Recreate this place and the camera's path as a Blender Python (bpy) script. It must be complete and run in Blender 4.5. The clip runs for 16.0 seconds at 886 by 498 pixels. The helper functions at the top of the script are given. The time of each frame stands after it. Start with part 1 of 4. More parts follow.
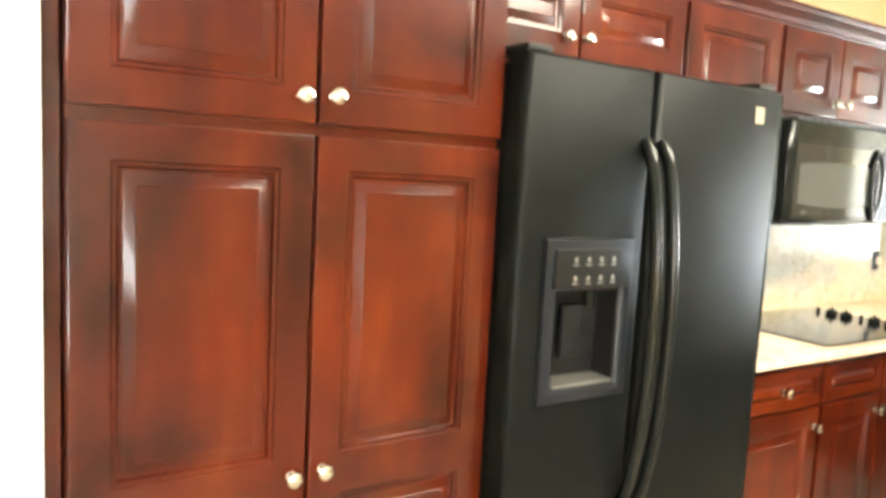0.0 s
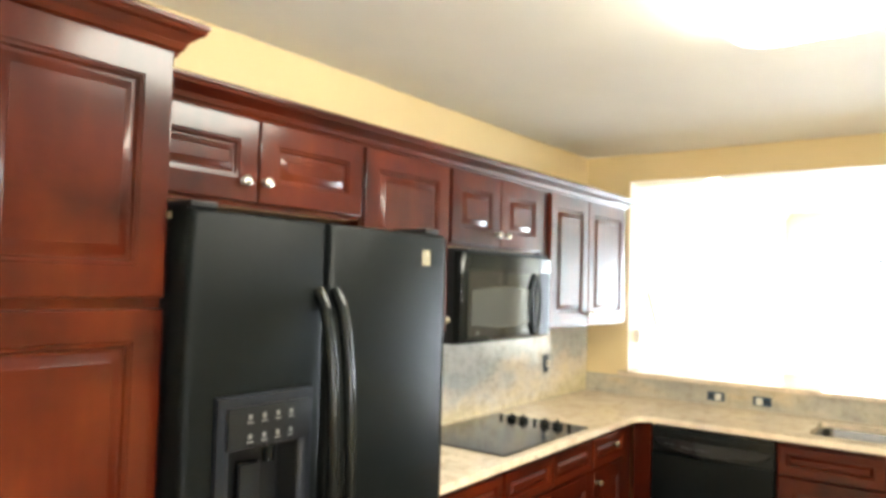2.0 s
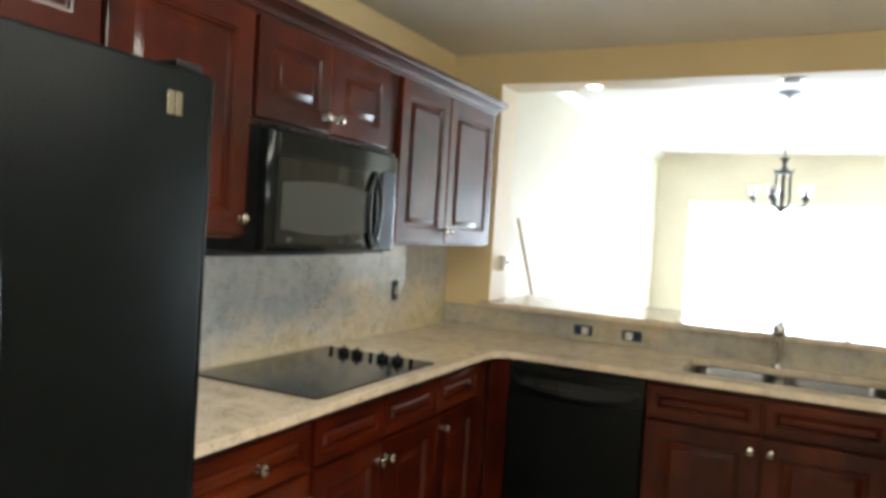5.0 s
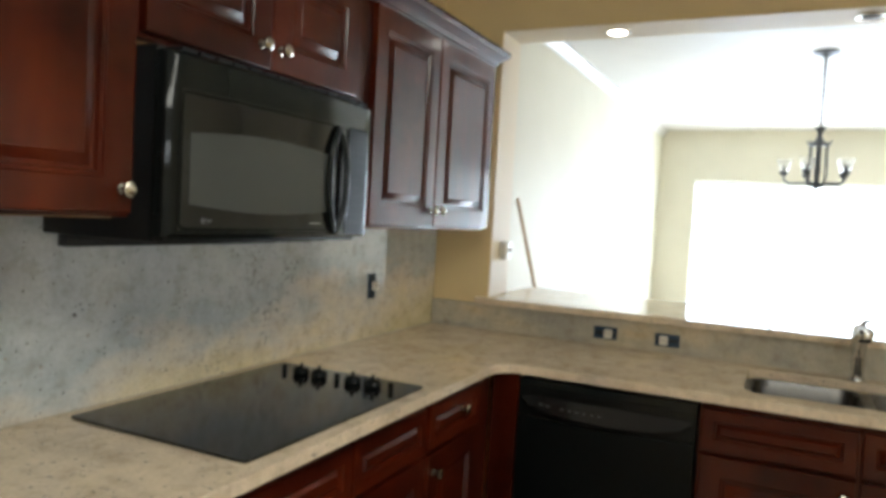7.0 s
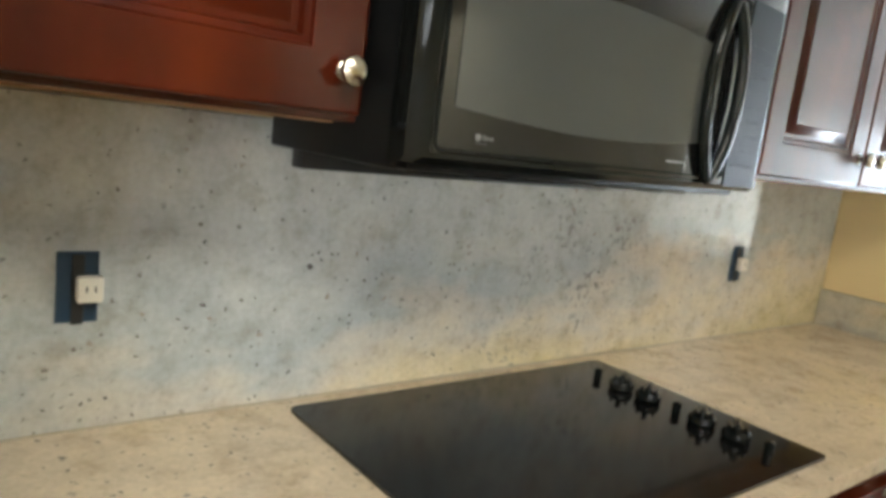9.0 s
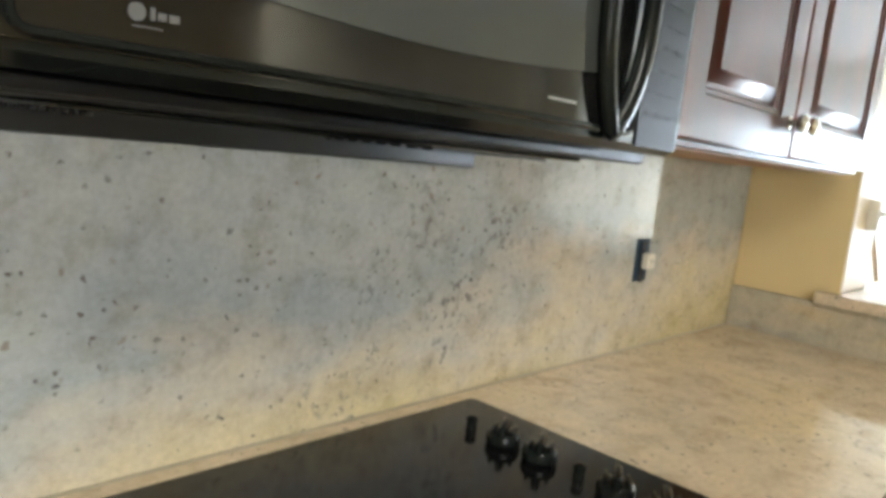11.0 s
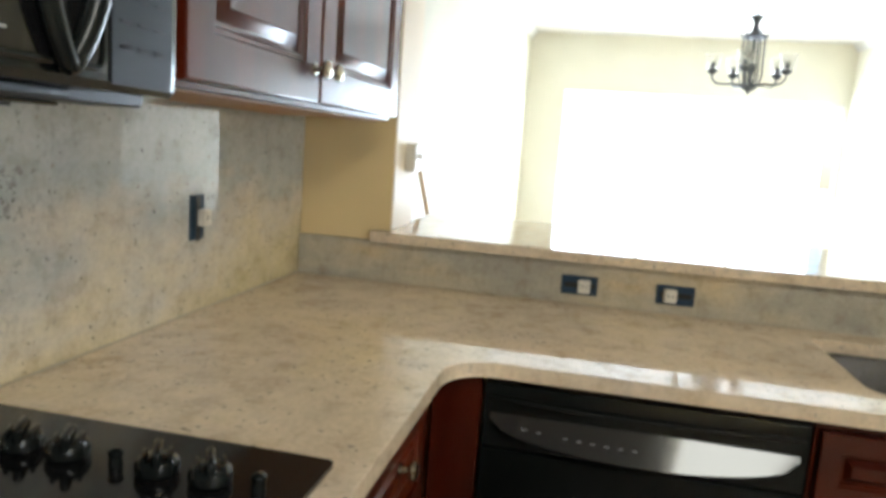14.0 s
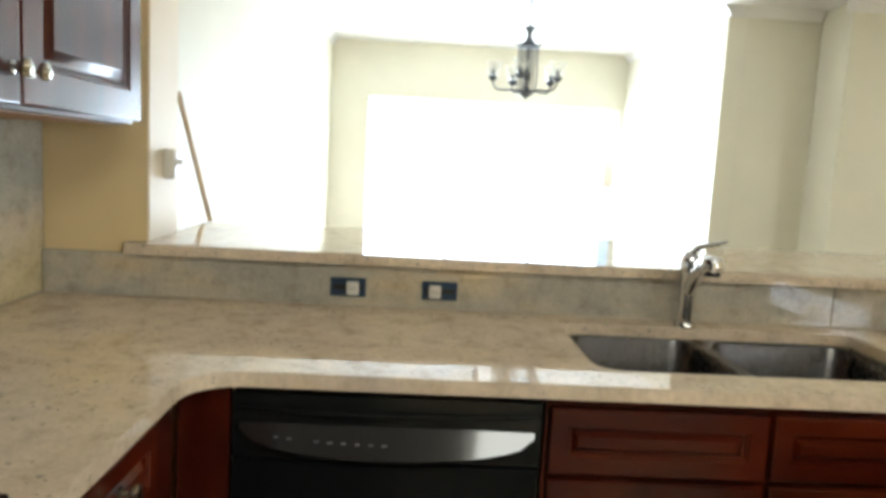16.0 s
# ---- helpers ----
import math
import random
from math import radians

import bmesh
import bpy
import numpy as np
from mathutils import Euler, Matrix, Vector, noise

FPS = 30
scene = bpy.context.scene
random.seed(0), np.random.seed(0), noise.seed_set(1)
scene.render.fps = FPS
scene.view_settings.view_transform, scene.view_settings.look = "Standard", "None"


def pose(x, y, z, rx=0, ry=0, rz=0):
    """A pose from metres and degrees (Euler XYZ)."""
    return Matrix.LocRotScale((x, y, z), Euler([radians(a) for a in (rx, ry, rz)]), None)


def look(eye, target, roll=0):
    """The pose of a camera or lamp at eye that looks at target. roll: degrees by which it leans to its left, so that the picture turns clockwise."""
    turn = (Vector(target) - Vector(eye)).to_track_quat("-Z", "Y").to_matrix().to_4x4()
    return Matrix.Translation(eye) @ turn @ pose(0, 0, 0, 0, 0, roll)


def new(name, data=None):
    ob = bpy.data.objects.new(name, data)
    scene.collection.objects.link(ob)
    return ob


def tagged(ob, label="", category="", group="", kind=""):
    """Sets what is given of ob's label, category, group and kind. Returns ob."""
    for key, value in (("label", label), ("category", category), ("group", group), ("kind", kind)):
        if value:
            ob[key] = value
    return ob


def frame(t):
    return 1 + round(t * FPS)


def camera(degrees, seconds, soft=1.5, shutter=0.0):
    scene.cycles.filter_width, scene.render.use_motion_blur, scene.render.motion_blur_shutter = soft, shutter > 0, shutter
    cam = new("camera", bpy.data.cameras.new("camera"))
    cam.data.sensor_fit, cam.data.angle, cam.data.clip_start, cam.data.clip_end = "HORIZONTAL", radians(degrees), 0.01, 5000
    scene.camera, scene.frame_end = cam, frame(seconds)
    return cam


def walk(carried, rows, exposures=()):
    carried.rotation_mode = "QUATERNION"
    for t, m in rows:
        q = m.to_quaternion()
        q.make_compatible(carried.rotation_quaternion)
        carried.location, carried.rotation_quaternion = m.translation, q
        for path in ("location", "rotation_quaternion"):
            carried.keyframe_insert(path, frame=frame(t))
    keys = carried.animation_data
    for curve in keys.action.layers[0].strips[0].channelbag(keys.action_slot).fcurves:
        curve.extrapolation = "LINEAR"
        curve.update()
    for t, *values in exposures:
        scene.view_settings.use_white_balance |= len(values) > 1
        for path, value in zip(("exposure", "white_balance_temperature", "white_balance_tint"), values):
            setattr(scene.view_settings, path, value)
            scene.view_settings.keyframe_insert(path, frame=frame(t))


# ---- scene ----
cam = camera(64.0, 16.0, soft=3.9)
PATH = [
    (0, (-0.408, 0.051, 1.462), (0.637, 1.743, 1.25), 3.0),
    (0.5, (-0.396, 0.058, 1.51), (0.731, 1.707, 1.402), 3.5),
    (1, (-0.378, 0.053, 1.562), (0.859, 1.624, 1.584), 3.1),
    (1.5, (-0.354, 0.023, 1.593), (1.064, 1.432, 1.681), 2.7),
    (2, (-0.328, -0.026, 1.595), (1.275, 1.166, 1.688), 1.5),
    (2.5, (-0.306, -0.036, 1.579), (1.452, 0.914, 1.637), 1.8),
    (3, (-0.251, 0.001, 1.529), (1.612, 0.73, 1.5), 1.4),
    (3.5, (-0.091, 0.016, 1.495), (1.772, 0.74, 1.432), 3.5),
    (4, (0.061, -0.01, 1.483), (1.928, 0.707, 1.43), 4.8),
    (4.5, (0.216, 0.083, 1.458), (2.05, 0.879, 1.398), 3.6),
    (4.7, (0.269, 0.123, 1.454), (2.052, 1.027, 1.403), 3.4),
    (6.8, (0.974, 0.474, 1.433), (2.778, 1.334, 1.338), 4.2),
    (7, (1.003, 0.514, 1.428), (2.803, 1.38, 1.332), 3.2),
    (7.5, (1.16, 0.643, 1.397), (2.872, 1.662, 1.226), 3.9),
    (8, (1.32, 0.711, 1.384), (2.757, 2.093, 1.224), 5.2),
    (8.2, (1.371, 0.761, 1.387), (2.73, 2.212, 1.173), 5.3),
    (10.3, (1.852, 1.159, 1.391), (3.032, 2.731, 1.023), 8.0),
    (10.5, (1.883, 1.167, 1.337), (3.104, 2.726, 1.057), 6.0),
    (11, (1.954, 1.216, 1.335), (3.392, 2.578, 1.054), 6.0),
    (11.5, (2.008, 1.248, 1.325), (3.661, 2.343, 1.06), 5.6),
    (12, (2.013, 1.231, 1.319), (3.758, 2.166, 1.034), 5.7),
    (12.5, (2.02, 1.212, 1.317), (3.804, 2.056, 1.001), 6.0),
    (13, (2.036, 1.182, 1.319), (3.893, 1.847, 0.987), 5.0),
    (13.5, (2.042, 1.172, 1.322), (3.948, 1.702, 1.02), 4.8),
    (14, (2.047, 1.155, 1.325), (3.988, 1.557, 1.031), 4.1),
    (14.5, (2.05, 1.128, 1.33), (4.012, 1.428, 1.072), 3.3),
    (15, (2.058, 1.106, 1.344), (4.036, 1.232, 1.071), 3.0),
    (15.5, (2.069, 1.064, 1.343), (4.045, 1.075, 1.035), 2.9),
    (16, (2.063, 0.996, 1.325), (4.046, 0.913, 1.080), 3.1),
]
walk(cam, [(t, look(eye, target, roll)) for t, eye, target, roll in PATH],
     [(0.0, 2.85, 6400, 9), (0.5, 3.25, 6300, 9), (1.0, 3.4, 6200, 9), (1.5, 3.0, 6100, 9), (2.0, 2.15, 6000, 9), (2.5, 1.4, 5850, 9), (3.0, 1.15, 5800, 8), (3.5, 1.05, 5750, 8),
      (4.7, 1.0, 5750, 8), (7.0, 0.65, 5750, 8), (7.6, 0.95, 5800, 8), (8.2, 1.15, 5850, 8), (10.3, 1.45, 5850, 8), (11.5, 1.35, 5750, 8), (13.0, 1.15, 5700, 8), (14.5, 0.98, 5650, 8), (15.0, 0.92, 5650, 7), (16.0, 0.95, 5650, 7)])

# ---- world, daylight and lamps ----
world = bpy.data.worlds.new("world")
scene.world = world
world.use_nodes = True
wn = world.node_tree.nodes
sky = wn.new("ShaderNodeTexSky")
sky.sky_type, sky.sun_disc = "NISHITA", False
sky.sun_elevation, sky.sun_rotation = radians(44), radians(63)
wn["Background"].inputs["Strength"].default_value = 0.12
world.node_tree.links.new(sky.outputs[0], wn["Background"].inputs["Color"])

sun = new("sun", bpy.data.lights.new("sun", "SUN"))
sun.data.energy, sun.data.angle, sun.data.color = 3.5, radians(0.6), (1.0, 0.95, 0.87)
sun.matrix_world = look((20, 6, 13), (8, 0, 0))

# sky light that enters by the wide glass door of the dining room
door_sky = new("door_sky_light", bpy.data.lights.new("door_sky_light", "AREA"))
door_sky.data.shape, door_sky.data.size, door_sky.data.size_y = "RECTANGLE", 2.95, 2.0
door_sky.data.energy, door_sky.data.color = 74, (0.88, 0.95, 1.0)
door_sky.matrix_world = look((10.72, 0.21, 1.06), (0, 0.21, 1.06))
door_sky.data.spread = radians(150)

# fill light added behind the start of the walk, in an unseen window
back_fill = new("window_sky_light", bpy.data.lights.new("window_sky_light", "AREA"))
back_fill.data.shape, back_fill.data.size, back_fill.data.size_y = "RECTANGLE", 2.0, 1.3
back_fill.data.energy, back_fill.data.color = 30, (1.0, 0.97, 0.93)
back_fill.matrix_world = look((-1.6, -3.46, 1.5), (-1.6, 0, 1.5))

# ---- materials ----
def mat(name, color, rough=0.5, metal=0.0, spec=0.5, coat=0.0):
    m = bpy.data.materials.new(name)
    m.use_nodes = True
    b = m.node_tree.nodes["Principled BSDF"]
    b.inputs["Base Color"].default_value = (*color, 1)
    b.inputs["Roughness"].default_value, b.inputs["Metallic"].default_value = rough, metal
    b.inputs["Specular IOR Level"].default_value = spec
    b.inputs["Coat Weight"].default_value, b.inputs["Coat Roughness"].default_value = coat, 0.12
    return m


def nodes_of(m):
    return m.node_tree.nodes, m.node_tree.links, m.node_tree.nodes["Principled BSDF"]


def coords(m, scale=(1, 1, 1), shift=True):
    """Object coordinates, scaled, and shifted from object to object."""
    n, l, _ = nodes_of(m)
    tc, mp = n.new("ShaderNodeTexCoord"), n.new("ShaderNodeMapping")
    mp.inputs["Scale"].default_value = scale
    if shift:
        oi, mu = n.new("ShaderNodeObjectInfo"), n.new("ShaderNodeMath")
        mu.operation = "MULTIPLY"
        mu.inputs[1].default_value = 37.0
        l.new(oi.outputs["Random"], mu.inputs[0])
        l.new(mu.outputs[0], mp.inputs["Location"])
    l.new(tc.outputs["Object"], mp.inputs["Vector"])
    return mp.outputs[0]


def noise_of(m, vec, scale, detail=4.0, rough=0.55):
    n, l, _ = nodes_of(m)
    t = n.new("ShaderNodeTexNoise")
    t.inputs["Scale"].default_value, t.inputs["Detail"].default_value, t.inputs["Roughness"].default_value = scale, detail, rough
    l.new(vec, t.inputs["Vector"])
    return t.outputs["Fac"]


def ramp(m, fac, stops):
    n, l, _ = nodes_of(m)
    r = n.new("ShaderNodeValToRGB")
    e = r.color_ramp.elements
    while len(e) < len(stops):
        e.new(0.5)
    for k, (p, c) in zip(e, stops):
        k.position, k.color = p, (*c, 1)
    l.new(fac, r.inputs[0])
    return r.outputs[0]


def mix(m, a, b, fac, mode="MIX"):
    n, l, _ = nodes_of(m)
    x = n.new("ShaderNodeMix")
    x.data_type, x.blend_type = "RGBA", mode
    for s, v in ((x.inputs[6], a), (x.inputs[7], b), (x.inputs[0], fac)):
        if isinstance(v, (tuple, float)):
            s.default_value = (*v, 1) if isinstance(v, tuple) else v
        else:
            l.new(v, s)
    return x.outputs[2]


def bump(m, height, strength=0.2, dist=0.001):
    n, l, b = nodes_of(m)
    x = n.new("ShaderNodeBump")
    x.inputs["Strength"].default_value, x.inputs["Distance"].default_value = strength, dist
    l.new(height, x.inputs["Height"])
    l.new(x.outputs[0], b.inputs["Normal"])


def base(m, col):
    n, l, b = nodes_of(m)
    l.new(col, b.inputs["Base Color"])


def rough_of(m, fac, lo, hi):
    n, l, b = nodes_of(m)
    r = n.new("ShaderNodeMapRange")
    r.inputs["To Min"].default_value, r.inputs["To Max"].default_value = lo, hi
    l.new(fac, r.inputs["Value"])
    l.new(r.outputs[0], b.inputs["Roughness"])


# cherry-stained wood, vertical grain under lacquer
def wood(name, scale):
    m = mat(name, (0.25, 0.05, 0.02), 0.42, 0, 0.08, 0.44)
    nodes_of(m)[2].inputs["Coat IOR"].default_value = 1.6
    nodes_of(m)[2].inputs["Coat Roughness"].default_value = 0.15
    v = coords(m, scale)
    blotch = noise_of(m, v, 3.2, 3.0)
    grain = noise_of(m, coords(m, tuple(a * s for a, s in zip((9, 9, 1.6) if scale[2] < 1 else (1.6, 9, 9), scale))), 6.0, 4.0, 0.6)
    c = ramp(m, blotch, [(0.25, (0.018, 0.0024, 0.0009)), (0.42, (0.044, 0.0049, 0.0010)), (0.58, (0.070, 0.0086, 0.0013)), (0.80, (0.108, 0.0185, 0.0025))])
    g = ramp(m, grain, [(0.25, (0.86, 0.82, 0.8)), (0.65, (1, 1, 1))])
    # uneven stain that has soaked in darker here and there
    smoke = ramp(m, noise_of(m, coords(m, (1.5, 1.5, 2.6)), 1.5, 4.0, 0.55), [(0.34, (0.38, 0.28, 0.26)), (0.45, (0.88, 0.82, 0.80)), (0.64, (1.22, 1.16, 1.15))])
    base(m, mix(m, mix(m, c, g, 0.45, "MULTIPLY"), smoke, 0.8, "MULTIPLY"))
    rough_of(m, blotch, 0.36, 0.48)
    return m


cherry = wood("cherry", (1.6, 1.6, 0.5))
cherry_flat = wood("cherry_flat", (0.5, 1.6, 1.6))
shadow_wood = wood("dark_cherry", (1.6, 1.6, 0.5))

raw_wood = mat("unfinished_plywood", (0.36, 0.2, 0.09), 0.6)
base(raw_wood, ramp(raw_wood, noise_of(raw_wood, coords(raw_wood, (2, 24, 24)), 4.0), [(0.3, (0.30, 0.15, 0.06)), (0.7, (0.46, 0.26, 0.12))]))

# polished granite: cream and grey drifts, fine crystals, sparse dark flecks
def stone(name, stops, squash=(1, 1, 1), drift_scale=2.2, by_height=0.0, level=0.0, mottle=0.6, vein=False):
    m = mat(name, (0.5, 0.45, 0.35), 0.1, 0, 0.5)
    n, l, b = nodes_of(m)
    v = coords(m, (1, 1, 1), False)
    drift = noise_of(m, coords(m, squash, False), drift_scale, 4.0, 0.6)
    mid = noise_of(m, v, 17.0, 5.0, 0.65)
    fine = noise_of(m, v, 95.0, 4.0, 0.7)
    if by_height:
        # the drift value also grows with height, so the colour changes upwards
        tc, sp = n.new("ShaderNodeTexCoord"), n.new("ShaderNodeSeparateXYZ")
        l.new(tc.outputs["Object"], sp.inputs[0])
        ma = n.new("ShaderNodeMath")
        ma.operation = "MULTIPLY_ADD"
        ma.inputs[1].default_value, ma.inputs[2].default_value = by_height, -by_height * level
        # the height is offset gently along the wall
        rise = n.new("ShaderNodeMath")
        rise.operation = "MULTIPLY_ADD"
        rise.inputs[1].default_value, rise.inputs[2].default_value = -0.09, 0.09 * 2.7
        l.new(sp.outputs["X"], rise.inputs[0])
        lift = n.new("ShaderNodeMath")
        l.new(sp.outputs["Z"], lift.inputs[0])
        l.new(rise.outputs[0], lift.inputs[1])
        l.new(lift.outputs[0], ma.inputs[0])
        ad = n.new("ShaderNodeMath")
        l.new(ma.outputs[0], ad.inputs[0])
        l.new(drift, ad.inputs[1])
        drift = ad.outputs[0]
    c = ramp(m, drift, stops)
    c = mix(m, c, ramp(m, mid, [(0.32, (0.74, 0.68, 0.60)), (0.48, (0.97, 0.96, 0.93)), (0.68, (1.1, 1.08, 1.04))]), mottle, "MULTIPLY")
    veil = noise_of(m, v, 8.0, 6.0, 0.68)
    c = mix(m, c, ramp(m, veil, [(0.34, (0.78, 0.77, 0.76)), (0.5, (0.98, 0.98, 0.98)), (0.66, (1.1, 1.07, 1.0))]), mottle * 0.5, "MULTIPLY")
    crowd = ramp(m, noise_of(m, v, 3.4, 3.0, 0.6), [(0.36, (0.4, 0.4, 0.4)), (0.54, (1, 1, 1))])
    c = mix(m, c, ramp(m, fine, [(0.3, (0.78, 0.76, 0.73)), (0.6, (1.06, 1.05, 1.04))]), 0.6, "MULTIPLY")
    for scale, size, part_of, ink in ((46.0, 0.19, 0.92, (0.11, 0.10, 0.095)), (85.0, 0.27, 0.86, (0.18, 0.16, 0.135)), (24.0, 0.11, 0.96, (0.17, 0.14, 0.12)), (60.0, 0.28, 0.93, (0.34, 0.29, 0.24))):
        vo = n.new("ShaderNodeTexVoronoi")
        vo.inputs["Scale"].default_value = scale
        warp = n.new("ShaderNodeVectorMath")
        warp.operation = "MULTIPLY_ADD"
        tn = n.new("ShaderNodeTexNoise")
        tn.inputs["Scale"].default_value = scale * 1.6
        l.new(v, tn.inputs["Vector"])
        l.new(tn.outputs["Color"], warp.inputs[0])
        warp.inputs[1].default_value = (0.9 / scale,) * 3
        l.new(v, warp.inputs[2])
        l.new(warp.outputs[0], vo.inputs["Vector"])
        near = ramp(m, vo.outputs["Distance"], [(size * 0.55, (1, 1, 1)), (size * 1.2, (0, 0, 0))])
        sep = n.new("ShaderNodeSeparateColor")
        l.new(vo.outputs["Color"], sep.inputs[0])
        pick = ramp(m, sep.outputs[0], [(part_of - 0.01, (0, 0, 0)), (part_of + 0.01, (1, 1, 1))])
        c = mix(m, c, ink, mix(m, mix(m, near, pick, 1.0, "MULTIPLY"), crowd, 1.0, "MULTIPLY"))
    if vein:
        # a leaning swarm of dark crystals and short strokes
        tc, sp = n.new("ShaderNodeTexCoord"), n.new("ShaderNodeSeparateXYZ")
        l.new(tc.outputs["Object"], sp.inputs[0])
        lean, across, gap = n.new("ShaderNodeMath"), n.new("ShaderNodeMath"), n.new("ShaderNodeMath")
        lean.operation, gap.operation = "MULTIPLY_ADD", "ABSOLUTE"
        lean.inputs[1].default_value, lean.inputs[2].default_value = -0.55, 0.55 * 1.15 - 2.80
        l.new(sp.outputs["Z"], lean.inputs[0])
        l.new(lean.outputs[0], across.inputs[0])
        l.new(sp.outputs["X"], across.inputs[1])
        l.new(across.outputs[0], gap.inputs[0])
        band = ramp(m, gap.outputs[0], [(0.0, (1, 1, 1)), (0.10, (0.8, 0.8, 0.8)), (0.26, (0, 0, 0))])
        mp = n.new("ShaderNodeMapping")
        mp.inputs["Rotation"].default_value, mp.inputs["Scale"].default_value = (0, radians(40), 0), (1.0, 1, 0.85)
        l.new(v, mp.inputs["Vector"])
        strokes = ramp(m, noise_of(m, mp.outputs[0], 58.0, 4.0, 0.6), [(0.40, (1, 1, 1)), (0.47, (0, 0, 0))])
        lumps = ramp(m, noise_of(m, v, 9.0, 4.0, 0.65), [(0.46, (0, 0, 0)), (0.58, (1, 1, 1))])
        c = mix(m, c, (0.20, 0.19, 0.18), mix(m, mix(m, strokes, lumps, 1.0, "MULTIPLY"), band, 1.0, "MULTIPLY"))
    base(m, c)
    rough_of(m, fine, 0.018, 0.05)
    return m


granite = stone("granite", [(0.30, (0.60, 0.515, 0.41)), (0.42, (0.70, 0.59, 0.44)), (0.55, (0.75, 0.635, 0.48)), (0.70, (0.77, 0.65, 0.435))], mottle=0.85)
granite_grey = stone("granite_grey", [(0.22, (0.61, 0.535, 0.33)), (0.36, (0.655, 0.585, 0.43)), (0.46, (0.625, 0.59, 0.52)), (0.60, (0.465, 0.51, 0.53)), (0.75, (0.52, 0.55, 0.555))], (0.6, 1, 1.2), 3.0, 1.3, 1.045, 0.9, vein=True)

granite_low = stone("granite_low", [(0.34, (0.40, 0.385, 0.335)), (0.48, (0.485, 0.455, 0.375)), (0.58, (0.53, 0.48, 0.37)), (0.70, (0.60, 0.50, 0.33))], (1, 0.7, 1.8), 4.2, mottle=0.85)


def paint(name, color, rough=0.6):
    m = mat(name, color, rough, 0, 0.35)
    v = coords(m, (1, 1, 1), False)
    big = noise_of(m, v, 1.3, 3.0)
    small = noise_of(m, v, 160.0, 3.0)
    dark = tuple(0.93 * k for k in color)
    base(m, ramp(m, big, [(0.35, dark), (0.65, color)]))
    bump(m, small, 0.12, 0.0012)
    return m


wall_paint = paint("yellow_wall_paint", (0.75, 0.595, 0.315))
dining_paint = paint("cream_wall_paint", (0.80, 0.765, 0.63))
lining_paint = paint("warm_cream_paint", (0.82, 0.73, 0.57))
white_paint = paint("white_wall_paint", (0.80, 0.78, 0.74))
ceiling_paint = paint("ceiling_paint", (0.80, 0.77, 0.70), 0.75)
trim_paint = mat("white_trim_paint", (0.82, 0.81, 0.78), 0.35)
floor_tile = paint("floor_tile", (0.50, 0.44, 0.35), 0.4)

dining_floor = paint("dining_floor_tile", (0.34, 0.28, 0.21), 0.4)

# appliances
key_black = mat("key_panel_black", (0.012, 0.0125, 0.012), 0.5, 0, 0.08)
bracket_grey = mat("dull_bracket_steel", (0.028, 0.029, 0.03), 0.4, 0.3)
black_skin = mat("black_textured_steel", (0.0045, 0.0055, 0.0052), 0.4, 0, 0.095)
bump(black_skin, noise_of(black_skin, coords(black_skin, (1, 1, 1), False), 190.0, 3.0), 0.6, 0.0018)
rough_of(black_skin, noise_of(black_skin, coords(black_skin, (1, 1, 1), False), 5.0, 5.0), 0.32, 0.42)
black_gloss = mat("black_gloss_plastic", (0.008, 0.0095, 0.0088), 0.12, 0, 0.24)
rough_of(black_gloss, noise_of(black_gloss, coords(black_gloss), 9.0, 4.0), 0.08, 0.2)
black_matte = mat("black_matte_plastic", (0.009, 0.009, 0.009), 0.5, 0, 0.22)
black_glass = mat("black_ceramic_glass", (0.008, 0.008, 0.008), 0.06)
dust = noise_of(black_glass, coords(black_glass), 14.0, 6.0, 0.7)
rough_of(black_glass, dust, 0.03, 0.16)
base(black_glass, ramp(black_glass, dust, [(0.45, (0.007, 0.007, 0.007)), (0.8, (0.022, 0.02, 0.018))]))
oven_glass = mat("oven_window_glass", (0.05, 0.053, 0.05), 0.1)
grey_plastic = mat("grey_plastic", (0.009, 0.0095, 0.010), 0.35, 0, 0.2)
bluegrey = mat("silver_grey_plastic", (0.010, 0.0115, 0.015), 0.32, 0, 0.25)
panel_gloss = mat("polished_black_panel", (0.012, 0.012, 0.012), 0.07, 0, 0.55)
tray_grey = mat("tray_grey_plastic", (0.09, 0.088, 0.08), 0.45)
key_ink = mat("dim_key_print", (0.024, 0.024, 0.024), 0.5, 0, 0.1)
faint_ink = mat("faint_grey_print", (0.10, 0.10, 0.098), 0.5)
icon_ink = mat("light_grey_print", (0.19, 0.19, 0.18), 0.5)
chrome = mat("chrome", (0.74, 0.75, 0.77), 0.09, 1.0)
nickel = mat("satin_nickel", (0.56, 0.52, 0.44), 0.22, 1.0)
rough_of(nickel, noise_of(nickel, coords(nickel), 60.0, 3.0), 0.16, 0.32)
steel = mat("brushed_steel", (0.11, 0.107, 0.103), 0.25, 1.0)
rough_of(steel, noise_of(steel, coords(steel, (1, 30, 1)), 30.0, 3.0), 0.18, 0.38)
bronze = mat("dark_bronze", (0.16, 0.17, 0.19), 0.4, 0.7)
box_blue = mat("blue_box_plastic", (0.016, 0.045, 0.085), 0.5)
ivory = mat("ivory_plastic", (0.72, 0.69, 0.60), 0.35)
stick_wood = mat("pale_stick_wood", (0.42, 0.30, 0.19), 0.55)
